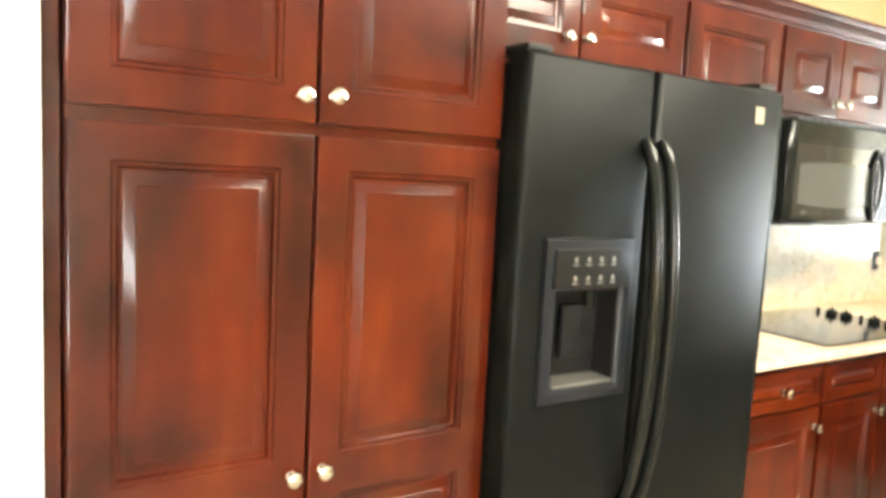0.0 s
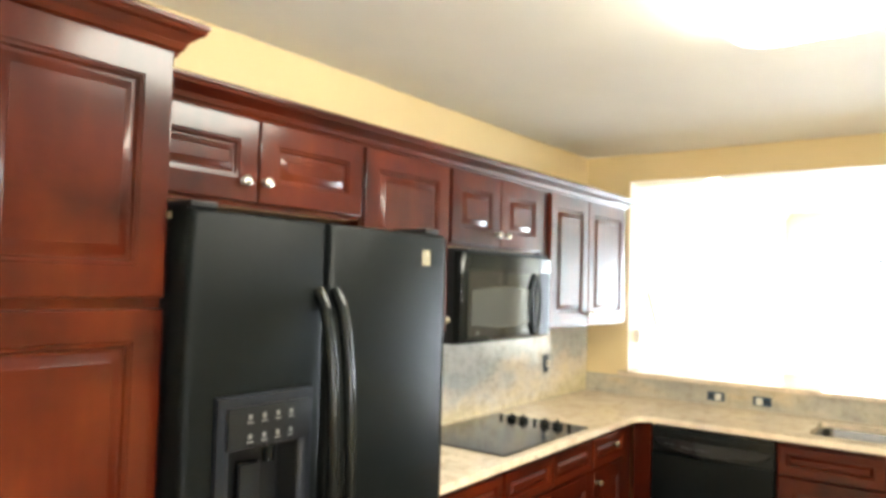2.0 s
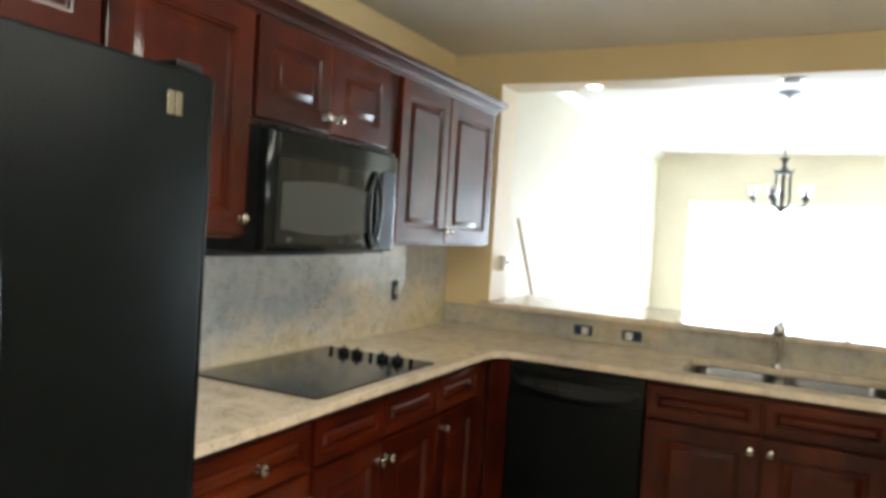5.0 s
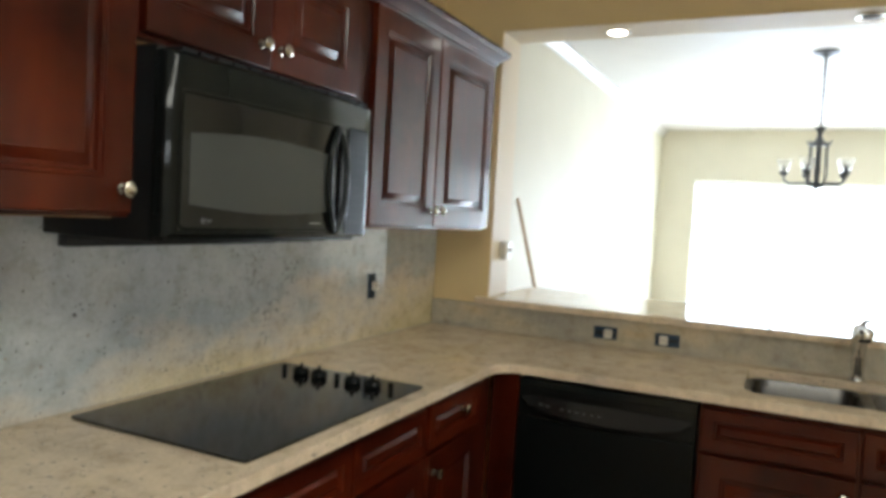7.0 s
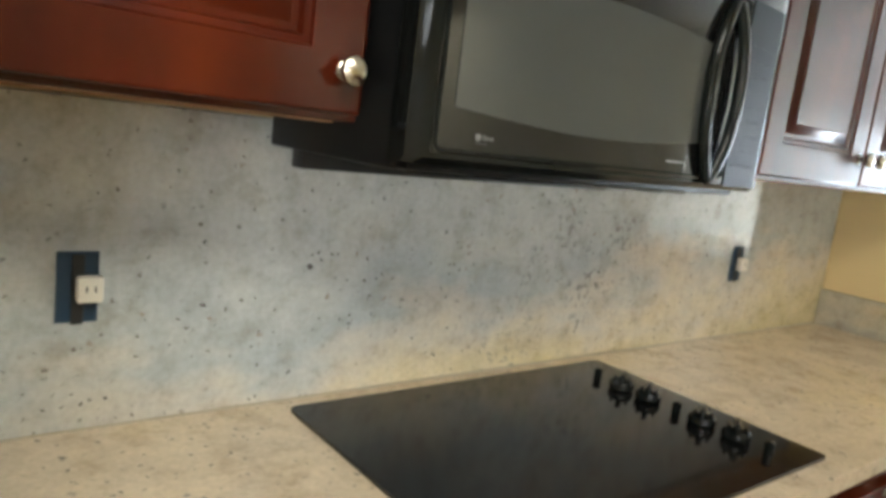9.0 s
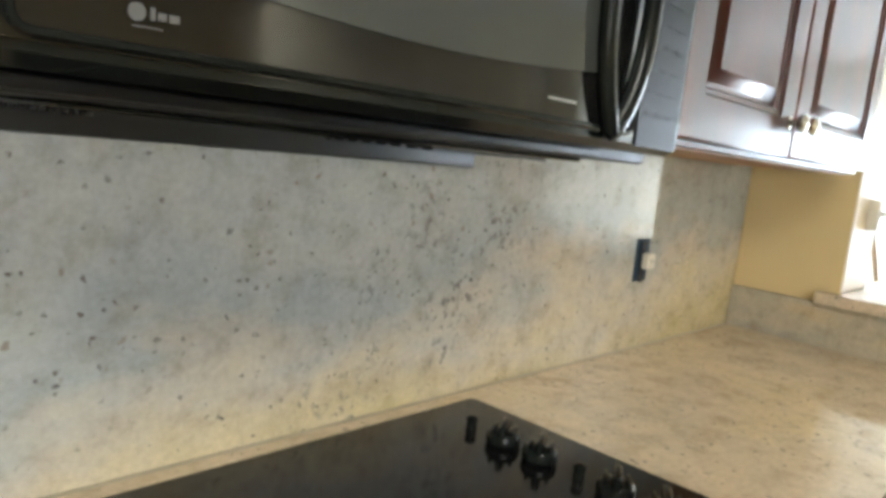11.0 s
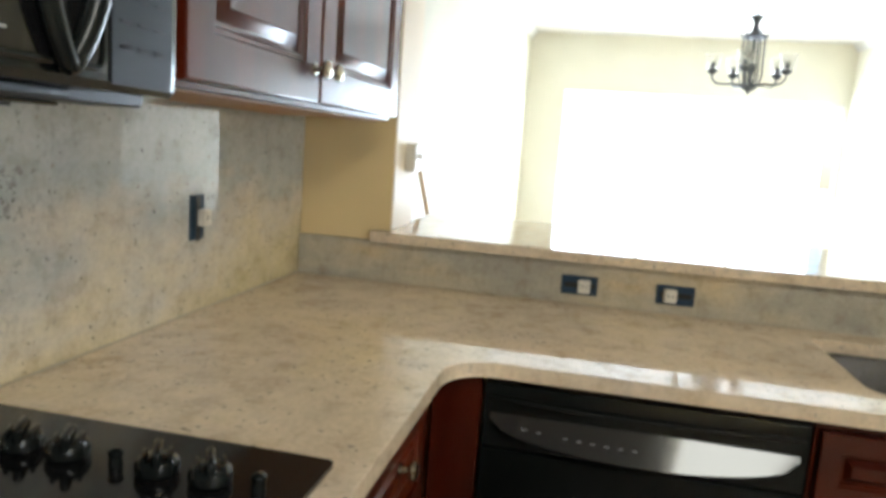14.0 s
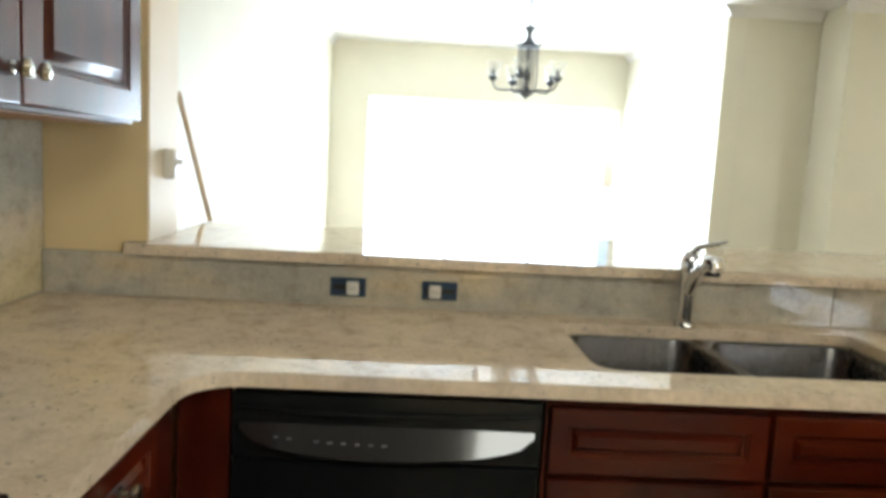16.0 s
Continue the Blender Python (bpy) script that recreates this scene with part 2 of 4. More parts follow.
base(stick_wood, ramp(stick_wood, noise_of(stick_wood, coords(stick_wood, (30, 30, 2)), 5.0), [(0.3, (0.42, 0.31, 0.21)), (0.7, (0.58, 0.45, 0.31))]))
sealant = mat("pale_sealant", (0.42, 0.37, 0.27), 0.5)
patio = paint("patio_concrete", (0.55, 0.53, 0.5), 0.8)

shade_glass = mat("frosted_glass", (0.9, 0.9, 0.88), 0.25)
nodes_of(shade_glass)[2].inputs["Transmission Weight"].default_value = 0.97
nodes_of(shade_glass)[2].inputs["IOR"].default_value = 1.12
pane_glass = mat("clear_glass", (1, 1, 1), 0.0)
nodes_of(pane_glass)[2].inputs["Transmission Weight"].default_value = 1.0
nodes_of(pane_glass)[2].inputs["IOR"].default_value = 1.03


def glow(name, color, strength):
    m = mat(name, color, 0.4)
    b = nodes_of(m)[2]
    b.inputs["Emission Color"].default_value = (*color, 1)
    b.inputs["Emission Strength"].default_value = strength
    return m


tube_glow = glow("lit_acrylic_diffuser", (1.0, 0.92, 0.74), 8.2)
# glow of the added, unseen hall lamp
hall_fill_glow = glow("lit_dome_glass", (1.0, 0.91, 0.74), 36.0)
spot_glow = glow("lit_bulb", (1.0, 0.88, 0.72), 14.0)

# ---- mesh helpers ----
def link(name, bm, material, parent=None, loc=None, smooth=False):
    me = bpy.data.meshes.new(name)
    bmesh.ops.recalc_face_normals(bm, faces=bm.faces)
    bm.to_mesh(me)
    bm.free()
    me.materials.append(material)
    if smooth:
        me.polygons.foreach_set("use_smooth", [True] * len(me.polygons))
        me.set_sharp_from_angle(angle=radians(40))
    ob = new(name, me)
    if parent is not None:
        ob.parent = parent
    if loc is not None:
        ob.location = loc
    return ob


def part(name, bm, material, parent, label="", loc=None, smooth=True):
    ob = link(name, bm, material, parent, loc, smooth)
    if label:
        ob["label"] = label
    return ob


def again(ob, parent, loc=(0, 0, 0), rot=(0, 0, 0)):
    """Another part on the same mesh."""
    o = new(ob.name.split(".")[0], ob.data)
    o.parent, o.location, o.rotation_euler = parent, loc, rot
    if "label" in ob:
        o["label"] = ob["label"]
    return o


def thing(name, m, label, category, group=""):
    ob = new(name)
    ob.empty_display_size = 0.1
    ob.matrix_world = m
    return tagged(ob, label, category, group)


def box(bm, x0, x1, y0, y1, z0, z1, bevel=0.0, seg=2):
    vs = [bm.verts.new((x, y, z)) for x in (x0, x1) for y in (y0, y1) for z in (z0, z1)]
    fs = [bm.faces.new([vs[i] for i in q]) for q in ((0, 1, 3, 2), (4, 6, 7, 5), (0, 4, 5, 1), (2, 3, 7, 6), (0, 2, 6, 4), (1, 5, 7, 3))]
    if bevel:
        es = {e for f in fs for e in f.edges}
        bmesh.ops.bevel(bm, geom=list(es), offset=bevel, segments=seg, affect="EDGES", profile=0.5)
    return bm


def cube(*a, **k):
    return box(bmesh.new(), *a, **k)


def structure(name, bm, material, label="", smooth=False):
    return tagged(link(name, bm, material, smooth=smooth), label or name.replace("_", " "), name.split("_")[0], kind="structure")


def bridge(bm, loops, closed=True):
    """Quads between loops of equal length."""
    n = len(loops[0])
    for a, b in zip(loops, loops[1:]):
        for i in range(n if closed else n - 1):
            j = (i + 1) % n
            bm.faces.new((a[i], a[j], b[j], b[i]))


def lathe(bm, profile, segs=20, axis="Z", at=(0, 0, 0)):
    """Turns (radius, height) round an axis; ends of radius 0 close."""
    loops = []
    for r, h in profile:
        loop = []
        for i in range(segs):
            a = 2 * math.pi * i / segs
            p = (max(r, 1e-4) * math.cos(a), max(r, 1e-4) * math.sin(a), h)
            if axis == "Y":
                p = (p[0], -p[2], p[1])
            if axis == "X":
                p = (p[2], p[0], p[1])
            loop.append(bm.verts.new([p[k] + at[k] for k in range(3)]))
        loops.append(loop)
    bridge(bm, loops)
    for loop in (loops[0], loops[-1]):
        bm.faces.new(loop)
    return bm


def tube(bm, pts, radius, segs=10, flat=1.0, ring=False):
    """A round bar along points; radius may be a list."""
    pts = [Vector(p) for p in pts]
    loops = []
    n = len(pts)
    side = None
    for i, p in enumerate(pts):
        if ring:
            d = pts[(i + 1) % n] - pts[i - 1]
        else:
            d = pts[min(i + 1, n - 1)] - pts[max(i - 1, 0)]
        d.normalize()
        if side is None:
            side = d.cross(Vector((0, 0, 1))) if abs(d.z) < 0.95 else d.cross(Vector((0, 1, 0)))
        side = (side - d * side.dot(d)).normalized()
        up = d.cross(side)
        r = radius[i] if isinstance(radius, (list, tuple)) else radius
        loops.append([bm.verts.new(p + r * (math.cos(2 * math.pi * k / segs) * side + flat * math.sin(2 * math.pi * k / segs) * up)) for k in range(segs)])
    if ring:
        loops.append(loops[0])
    bridge(bm, loops)
    if not ring:
        bm.faces.new(loops[0])
        bm.faces.new(loops[-1])
    return bm


def outline(pts, radii):
    """A closed outline with its corners rounded."""
    out = []
    n = len(pts)
    for i, p in enumerate(pts):
        r = radii[i]
        p = Vector(p)
        if r == 0:
            out.append(p)
            continue
        a, b = (Vector(pts[i - 1]) - p).normalized(), (Vector(pts[(i + 1) % n]) - p).normalized()
        s, e = p + a * r, p + b * r
        for k in range(9):
            t = k / 8
            w = (1 - t) ** 2, 2 * t * (1 - t) * 0.83, t ** 2
            q = (s * w[0] + p * w[1] + e * w[2]) / sum(w)
            out.append(q)
    return out


def slab(pts, z0, z1, holes=()):
    """A flat plate of an outline, with holes."""
    bm = bmesh.new()
    for loop in (pts, *holes):
        vs = [bm.verts.new((p[0], p[1], z1)) for p in loop]
        for i in range(len(vs)):
            bm.edges.new((vs[i], vs[(i + 1) % len(vs)]))
    bmesh.ops.triangle_fill(bm, use_beauty=True, use_dissolve=False, edges=bm.edges[:])
    geo = bmesh.ops.extrude_face_region(bm, geom=bm.faces[:])
    for v in geo["geom"]:
        if isinstance(v, bmesh.types.BMVert):
            v.co.z = z0
    return bm


def rect_loop(bm, x0, x1, z0, z1, y):
    return [bm.verts.new(p) for p in ((x0, y, z0), (x1, y, z0), (x1, y, z1), (x0, y, z1))]


def panelled(x0, x1, z0, z1, stile=0.066, split=None, thick=0.02, raised=True):
    """A raised-panel front that faces -y; split: the height of a middle rail."""
    bm = bmesh.new()
    e = 0.004
    loops = [rect_loop(bm, x0, x1, z0, z1, thick), rect_loop(bm, x0, x1, z0, z1, e), rect_loop(bm, x0 + 0.0012, x1 - 0.0012, z0 + 0.0012, z1 - 0.0012, 0.0012),
             rect_loop(bm, x0 + e, x1 - e, z0 + e, z1 - e, 0)]
    bridge(bm, loops)
    bm.faces.new(loops[0])
    halves = [(z0 + e, z1 - e, stile, stile)] if split is None else [(z0 + e, split, stile, 0.049), (split, z1 - e, 0.049, stile)]
    for a, b, lo, hi in halves:
        s = stile - e
        rects = [rect_loop(bm, x0 + e, x1 - e, a, b, 0)]
        for inset, y in ((0, 0), (0.003, 0.0035), (0.010, 0.0045), (0.014, 0.011), (0.020, 0.012), (0.023, 0.0105), (0.040, 0.0030), (0.042, 0.0008)):
            k = min(1.0, 0.42 * (b - a - lo - hi) / 0.048)
            rects.append(rect_loop(bm, x0 + e + s + inset * k, x1 - e - s - inset * k, a + lo - e + inset * k, b - hi + e - inset * k, y))
        bridge(bm, rects)
        bm.faces.new(rects[-1])
    return bm


KNOB = None


def knob(parent, x, z, y=0.0):
    """A turned round knob on a front that faces -y."""
    global KNOB
    if KNOB is None:
        bm = lathe(bmesh.new(), [(0.0, 0), (0.011, 0), (0.011, 0.002), (0.006, 0.004), (0.0055, 0.012), (0.009, 0.015), (0.0148, 0.018), (0.0165, 0.022), (0.0155, 0.027), (0.010, 0.0305), (0.004, 0.0318), (0.0, 0.032)], 20, "Y")
        KNOB = part("knob", bm, nickel, parent, "satin nickel round knob", (x, y, z))
        return KNOB
    return again(KNOB, parent, (x, y, z))


CABINETS = "cherry kitchen cabinets"


def cabinet(name, m, w, z0, z1, depth, fronts, label, toe=0.0, category="cabinet", open_top=False):
    """A cabinet whose face frame lies at y=0 and faces -y; fronts: (kind, x0, x1, z0, z1, knob at or None, split)."""
    ob = thing(name, m, label, category, CABINETS)
    bm = bmesh.new()
    if open_top:
        for a in (0.002, w - 0.02):
            part("side_panel", cube(a, a + 0.018, 0.021, depth, z0 + toe, z1), cherry, ob)
        part("floor_panel", cube(0.021, w - 0.021, 0.021, depth, z0 + toe, z0 + toe + 0.02), cherry, ob)
        box(bm, 0.002, w - 0.002, 0.0, 0.02, z0 + toe, z1, 0.0015, 1)
    else:
        box(bm, 0.002, w - 0.002, 0.0, depth, z0 + toe, z1, 0.0015, 1)
    part("body", bm, cherry, ob)
    if not toe:
        part("bottom_panel", cube(0.02, w - 0.02, 0.022, depth - 0.002, z0 - 0.003, z0 - 0.0003), raw_wood, ob, "unfinished pale wood underside", smooth=False)
    if toe:
        part("toe_kick", cube(0.002, w - 0.002, 0.07, 0.09, z0, z0 + toe - 0.001), shadow_wood, ob, "dark recessed toe kick")
    for kind, x0, x1, a, b, k, split in fronts:
        f = part(kind, panelled(x0, x1, a, b, 0.036 if kind == "drawer_front" else 0.066, split), cherry_flat if kind == "drawer_front" else cherry, ob, loc=(0, -0.022, 0))
        if k:
            knob(f, k[0], k[1])
    return ob


def crown(name, pts, z, label):
    """Crown moulding along points in plan, its profile to the right of the way."""
    prof = [(0.0, 0.0), (0.006, 0.0), (0.010, 0.010), (0.016, 0.014), (0.022, 0.030), (0.040, 0.046), (0.048, 0.050), (0.052, 0.060), (0.056, 0.064), (0.056, 0.074), (0.0, 0.074)]
    bm = bmesh.new()
    P = [Vector(p) for p in pts]
    loops = []
    for i, p in enumerate(P):
        d0 = (P[i] - P[i - 1]).normalized() if i else (P[1] - P[0]).normalized()
        d1 = (P[i + 1] - P[i]).normalized() if i < len(P) - 1 else d0
        n0, n1 = Vector((d0.y, -d0.x)), Vector((d1.y, -d1.x))
        n = (n0 + n1) / (1 + n0.dot(n1))
        loops.append([bm.verts.new((p.x + n.x * o, p.y + n.y * o, z + h)) for o, h in prof])
    bridge(bm, loops)
    bm.faces.new(loops[0])
    bm.faces.new(loops[-1])
    return tagged(link(name, bm, cherry_flat), label, "moulding", kind="")

# ---- the setting ----
CEIL, OPEN_TOP, JAMB = 2.442, 2.272, 1.725
DCEIL = 2.68
structure("floor", cube(-3.0, 4.25, -3.4, 2.2, -0.1, 0.0), floor_tile, "pale beige tiled kitchen floor")
structure("floor_dining", cube(4.254, 10.6, -4.4, 2.2, -0.1, 0.0), dining_floor, "brown tiled dining room floor")
structure("ground_patio", cube(10.9, 60, -30, 30, -0.12, -0.02), patio, "sunlit pale concrete patio")
structure("ceiling_kitchen", cube(-3.0, 4.016, -3.4, 2.016, CEIL, CEIL + 0.08), ceiling_paint, "off-white painted kitchen ceiling")
structure("ceiling_dining", cube(4.254, 10.596, -4.4, 2.048, DCEIL, DCEIL + 0.08), white_paint, "white painted dining room ceiling")
structure("wall_north", cube(-3.0, 4.02, 2.02, 2.2, 0, 2.7), wall_paint, "yellow painted kitchen wall behind the cabinets")
structure("wall_west", cube(-3.15, -3.0, -3.4, 2.2, 0, 2.7), wall_paint, "yellow painted wall closing the kitchen")
# unseen wall; its window opening is added for the fill light
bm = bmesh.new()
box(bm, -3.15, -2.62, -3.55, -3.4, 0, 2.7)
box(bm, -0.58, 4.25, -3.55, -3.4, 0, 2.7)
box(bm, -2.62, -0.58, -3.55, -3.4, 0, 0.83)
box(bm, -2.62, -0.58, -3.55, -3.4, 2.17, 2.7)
structure("wall_south", bm, wall_paint, "unseen yellow painted kitchen wall with an added window")
bm = bmesh.new()
box(bm, 4.02, 4.25, JAMB, 2.2, 0, 2.7)
box(bm, 4.02, 4.25, -1.6, JAMB, OPEN_TOP, 2.7)
box(bm, 4.02, 4.25, -1.6, JAMB, 0, 1.034)
box(bm, 4.02, 4.25, -3.4, -1.6, OPEN_TOP, 2.7)
box(bm, 4.02, 4.25, -3.4, -3.2, 0, OPEN_TOP)
structure("wall_east", bm, wall_paint, "yellow painted wall with a wide pass-through opening")
# white lining of the opening
bm = bmesh.new()
box(bm, 4.024, 4.248, JAMB - 0.004, JAMB - 0.0005, 1.066, OPEN_TOP - 0.004)
box(bm, 4.024, 4.248, -3.19, JAMB - 0.0005, OPEN_TOP - 0.004, OPEN_TOP - 0.0005)
structure("trim_opening", bm, lining_paint, "pale painted lining of the pass-through opening")
structure("wall_return", cube(-3.0, -0.362, 1.36, 2.018, 0, CEIL - 0.002), white_paint, "white painted wall beside the pantry cabinet")
structure("wall_right", cube(2.06, 4.018, -1.10, -0.96, 0, 1.04), wall_paint, "yellow painted half wall behind the peninsula drawers")

# dining room shell
structure("wall_dining_north", cube(4.254, 10.75, 2.05, 2.25, 0, 2.75), dining_paint, "cream painted dining room side wall")
structure("wall_dining_east", cube(10.6, 10.75, 1.62, 2.048, 0, 2.75), dining_paint, "cream painted end wall beside the glass door")
structure("wall_dining_lintel", cube(10.6, 10.75, -1.41, 1.62, 2.05, 2.75), dining_paint, "cream painted end wall over the glass door")
structure("wall_dining_end", cube(10.6, 10.75, -1.6, -1.41, 0, 2.75), dining_paint, "narrow cream painted end wall beside the glass door")
structure("wall_dining_south", cube(7.85, 10.598, -1.6, -1.44, 0, DCEIL - 0.002), dining_paint, "cream painted dining room wall with an open end")
structure("wall_hall", cube(7.854, 8.0, -4.4, -1.604, 0, DCEIL - 0.002), dining_paint, "beige painted wall of the adjoining hall")
structure("wall_hall_south", cube(4.254, 7.85, -4.55, -4.4, 0, 2.75), dining_paint, "beige painted hall end wall")
structure("wall_hall_jog", cube(7.44, 7.852, -4.398, -2.21, 0, DCEIL - 0.002), dining_paint, "beige painted wall that stands forward in the hall")


CORNICE = [(0, 0.0), (0.008, 0.0), (0.012, 0.014), (0.020, 0.020), (0.030, 0.042), (0.052, 0.062), (0.060, 0.066), (0.062, 0.082), (0, 0.082)]


def cornice(name, a, b, out):
    """Ceiling moulding along a wall from a to b in plan; out: the way into the room."""
    bm = bmesh.new()
    loops = [[bm.verts.new((p[0] + out[0] * o, p[1] + out[1] * o, DCEIL - 0.083 + h)) for o, h in CORNICE] for p in (a, b)]
    bridge(bm, loops)
    bm.faces.new(loops[0])
    bm.faces.new(loops[1])
    structure(name, bm, trim_paint, "white painted ceiling cornice")


cornice("trim_cornice_north", (4.26, 2.048), (10.59, 2.048), (0, -1))
cornice("trim_cornice_south", (7.79, -1.438), (10.59, -1.438), (0, 1))
cornice("trim_cornice_hall", (7.848, -1.44), (7.848, -2.2), (-1, 0))
cornice("trim_cornice_jog", (7.438, -2.15), (7.438, -4.39), (-1, 0))

# wide sliding glass door
door = thing("sliding_glass_door", pose(10.66, 0.105, 0), "wide white-framed sliding glass door in bright daylight", "glass door")
for y0, y1, dx in ((-1.515, -0.49, 0.0), (-0.53, 0.52, 0.03), (0.48, 1.515, 0.0)):
    bm = bmesh.new()
    for b in ((y0, y0 + 0.025, 0.03, 2.04), (y1 - 0.025, y1, 0.03, 2.04), (y0 + 0.025, y1 - 0.025, 0.03, 0.08), (y0 + 0.025, y1 - 0.025, 2.0, 2.04)):
        box(bm, dx - 0.015, dx + 0.012, b[0], b[1], b[2], b[3], 0.003, 1)
    sash = part("sash", bm, trim_paint, door)
    pane = part("pane", cube(dx - 0.004, dx + 0.002, y0 + 0.026, y1 - 0.026, 0.081, 1.999), pane_glass, sash, "clear glass pane", smooth=False)
    pane.visible_shadow = False
part("threshold", cube(-0.05, 0.07, -1.515, 1.515, 0.0, 0.028, bevel=0.004, seg=1), grey_plastic, door)
part("door_handle", tube(bmesh.new(), [(-0.02, -0.45, 0.95), (-0.055, -0.45, 0.97), (-0.06, -0.45, 1.06), (-0.055, -0.45, 1.15), (-0.02, -0.45, 1.17)], 0.011), bluegrey, door, "grey pull handle")

# unseen window behind the start of the walk, added round the fill light
win = thing("kitchen_window", pose(-1.6, -3.475, 0.83), "added unseen white-framed window with two clear panes", "window")
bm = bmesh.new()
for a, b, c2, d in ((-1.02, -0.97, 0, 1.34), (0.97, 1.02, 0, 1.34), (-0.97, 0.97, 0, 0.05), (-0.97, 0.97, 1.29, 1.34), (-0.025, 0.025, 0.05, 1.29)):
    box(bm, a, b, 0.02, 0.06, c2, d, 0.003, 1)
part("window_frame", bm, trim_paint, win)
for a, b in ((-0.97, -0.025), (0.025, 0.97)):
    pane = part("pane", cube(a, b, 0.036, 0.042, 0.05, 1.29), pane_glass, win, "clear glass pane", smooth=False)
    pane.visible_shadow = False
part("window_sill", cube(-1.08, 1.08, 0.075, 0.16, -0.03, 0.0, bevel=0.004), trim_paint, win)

# ---- counters ----
CT = 0.915
SEAM = -0.20
outer = outline([(1.49, 2.016), (4.016, 2.016), (4.016, -0.956), (2.06, -0.956), (2.06, -0.337), (1.965, -0.337), (1.965, -0.285), (3.364, -0.285), (3.364, 1.395), (1.49, 1.395)],
                [0, 0, 0, 0, 0, 0, 0.04, 0.03, 0.10, 0.01])
sink_hole = outline([(3.475, -0.19), (3.908, -0.19), (3.908, 0.603), (3.475, 0.603)], [0.05, 0.025, 0.025, 0.07])
ct = link("countertop", slab(outer, CT - 0.03, CT, [sink_hole]), granite)
tagged(ct, "polished cream speckled granite countertop round three sides", "countertop")
bv = ct.modifiers.new("edge", "BEVEL")
bv.width, bv.segments, bv.limit_method, bv.angle_limit = 0.011, 3, "ANGLE", radians(50)


def rounded(ob, w=0.004, seg=2):
    b = ob.modifiers.new("edge", "BEVEL")
    b.width, b.segments, b.limit_method, b.angle_limit = w, seg, "ANGLE", radians(50)
    return ob


def splash(name, label, slabs, material):
    """A backsplash of upright stone slabs with hairline joints."""
    ob = thing(name, pose(0, 0, 0), label, "backsplash")
    for b in slabs:
        rounded(part("slab", cube(*b), material, ob, smooth=False), 0.002, 1)
    # sealant bead along the foot
    x0, x1, y0, y1 = min(b[0] for b in slabs), max(b[1] for b in slabs), min(b[2] for b in slabs), max(b[3] for b in slabs)
    bead = [(x0, y0 - 0.001, CT + 0.001), (x1 - 0.02, y0 - 0.001, CT + 0.001)] if x1 - x0 > y1 - y0 else [(x0 - 0.001, y0, CT + 0.001), (x0 - 0.001, y1, CT + 0.001)]
    part("sealant", tube(bmesh.new(), bead, 0.0028, 8), sealant, ob, "thin pale sealant bead")
    return ob


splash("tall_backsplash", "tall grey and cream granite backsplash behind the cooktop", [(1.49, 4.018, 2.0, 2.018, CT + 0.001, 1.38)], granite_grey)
splash("low_backsplash", "low grey granite backsplash under the pass-through", [(4.0, 4.018, SEAM + 0.0008, 1.998, CT + 0.001, 1.033), (4.0, 4.018, -0.956, SEAM - 0.0008, CT + 0.001, 1.033)], granite_low)
bar = link("bar_top", slab(outline([(3.972, 1.772), (4.0175, 1.772), (4.0175, 1.719), (4.255, 1.719), (4.255, 1.745), (4.67, 1.745), (4.67, -1.59), (3.972, -1.59)], [0.006, 0, 0, 0, 0, 0.03, 0.03, 0]), 1.0345, 1.064), granite)
rounded(tagged(bar, "polished granite bar top on the pass-through ledge", "bar top"), 0.009, 3)

# end pillar of the peninsula with its own ledge
pillar = thing("peninsula_pillar", pose(1.92, -0.67, 0), "yellow painted half-height pillar with a granite cap", "pillar")
part("post", cube(-0.135, 0.135, -0.33, 0.325, 0, 1.04, bevel=0.004, seg=1), wall_paint, pillar)
bm = bmesh.new()
loops = []
for o, z in ((0.0, 0.955), (0.006, 0.96), (0.006, 0.975), (0.014, 0.985), (0.028, 1.02), (0.034, 1.024), (0.034, 1.0395)):
    loops.append([bm.verts.new(p) for p in ((-0.136 - o, -0.33, z), (0.136 + o, -0.33, z), (0.136 + o, 0.326 + o, z), (-0.136 - o, 0.326 + o, z))])
bridge(bm, loops)
part("moulding", bm, wall_paint, pillar, "stepped moulding under the cap", smooth=False)
bm = bmesh.new()
for a, b, c2, d in ((-0.30, 0.29, 0.88, 0.895), (-0.30, 0.29, 0.30, 0.315), (-0.30, -0.285, 0.315, 0.88), (0.275, 0.29, 0.315, 0.88)):
    box(bm, -0.141, -0.1352, a, b, c2, d)
part("panel_trim", bm, wall_paint, pillar, "thin painted panel trim", smooth=False)
rounded(part("cap", slab(outline([(-0.17, -0.33), (0.17, -0.33), (0.17, 0.375), (-0.17, 0.375)], [0, 0, 0.03, 0.03]), 1.041, 1.072), granite, pillar, "granite cap slab"), 0.009, 3)

# ---- cabinets ----
# pantry
cabinet("pantry_cabinet", pose(-0.33, 1.392, 0), 0.882, 0, 2.13, 0.62,
        [("door", 0.004, 0.432, 1.545, 2.085, (0.404, 1.597), None), ("door", 0.440, 0.876, 1.545, 2.085, (0.470, 1.600), None),
         ("door", 0.004, 0.432, 0.115, 1.522, (0.404, 0.838), 0.827), ("door", 0.440, 0.876, 0.115, 1.522, (0.470, 0.842), 0.827)],
        "tall cherry-stained pantry cabinet with raised-panel doors", toe=0.1)
tagged(link("filler_strip", cube(-0.361, -0.331, 1.43, 1.45, 0, 2.13, bevel=0.002, seg=1), cherry), "narrow cherry filler strip beside the pantry", "filler strip")
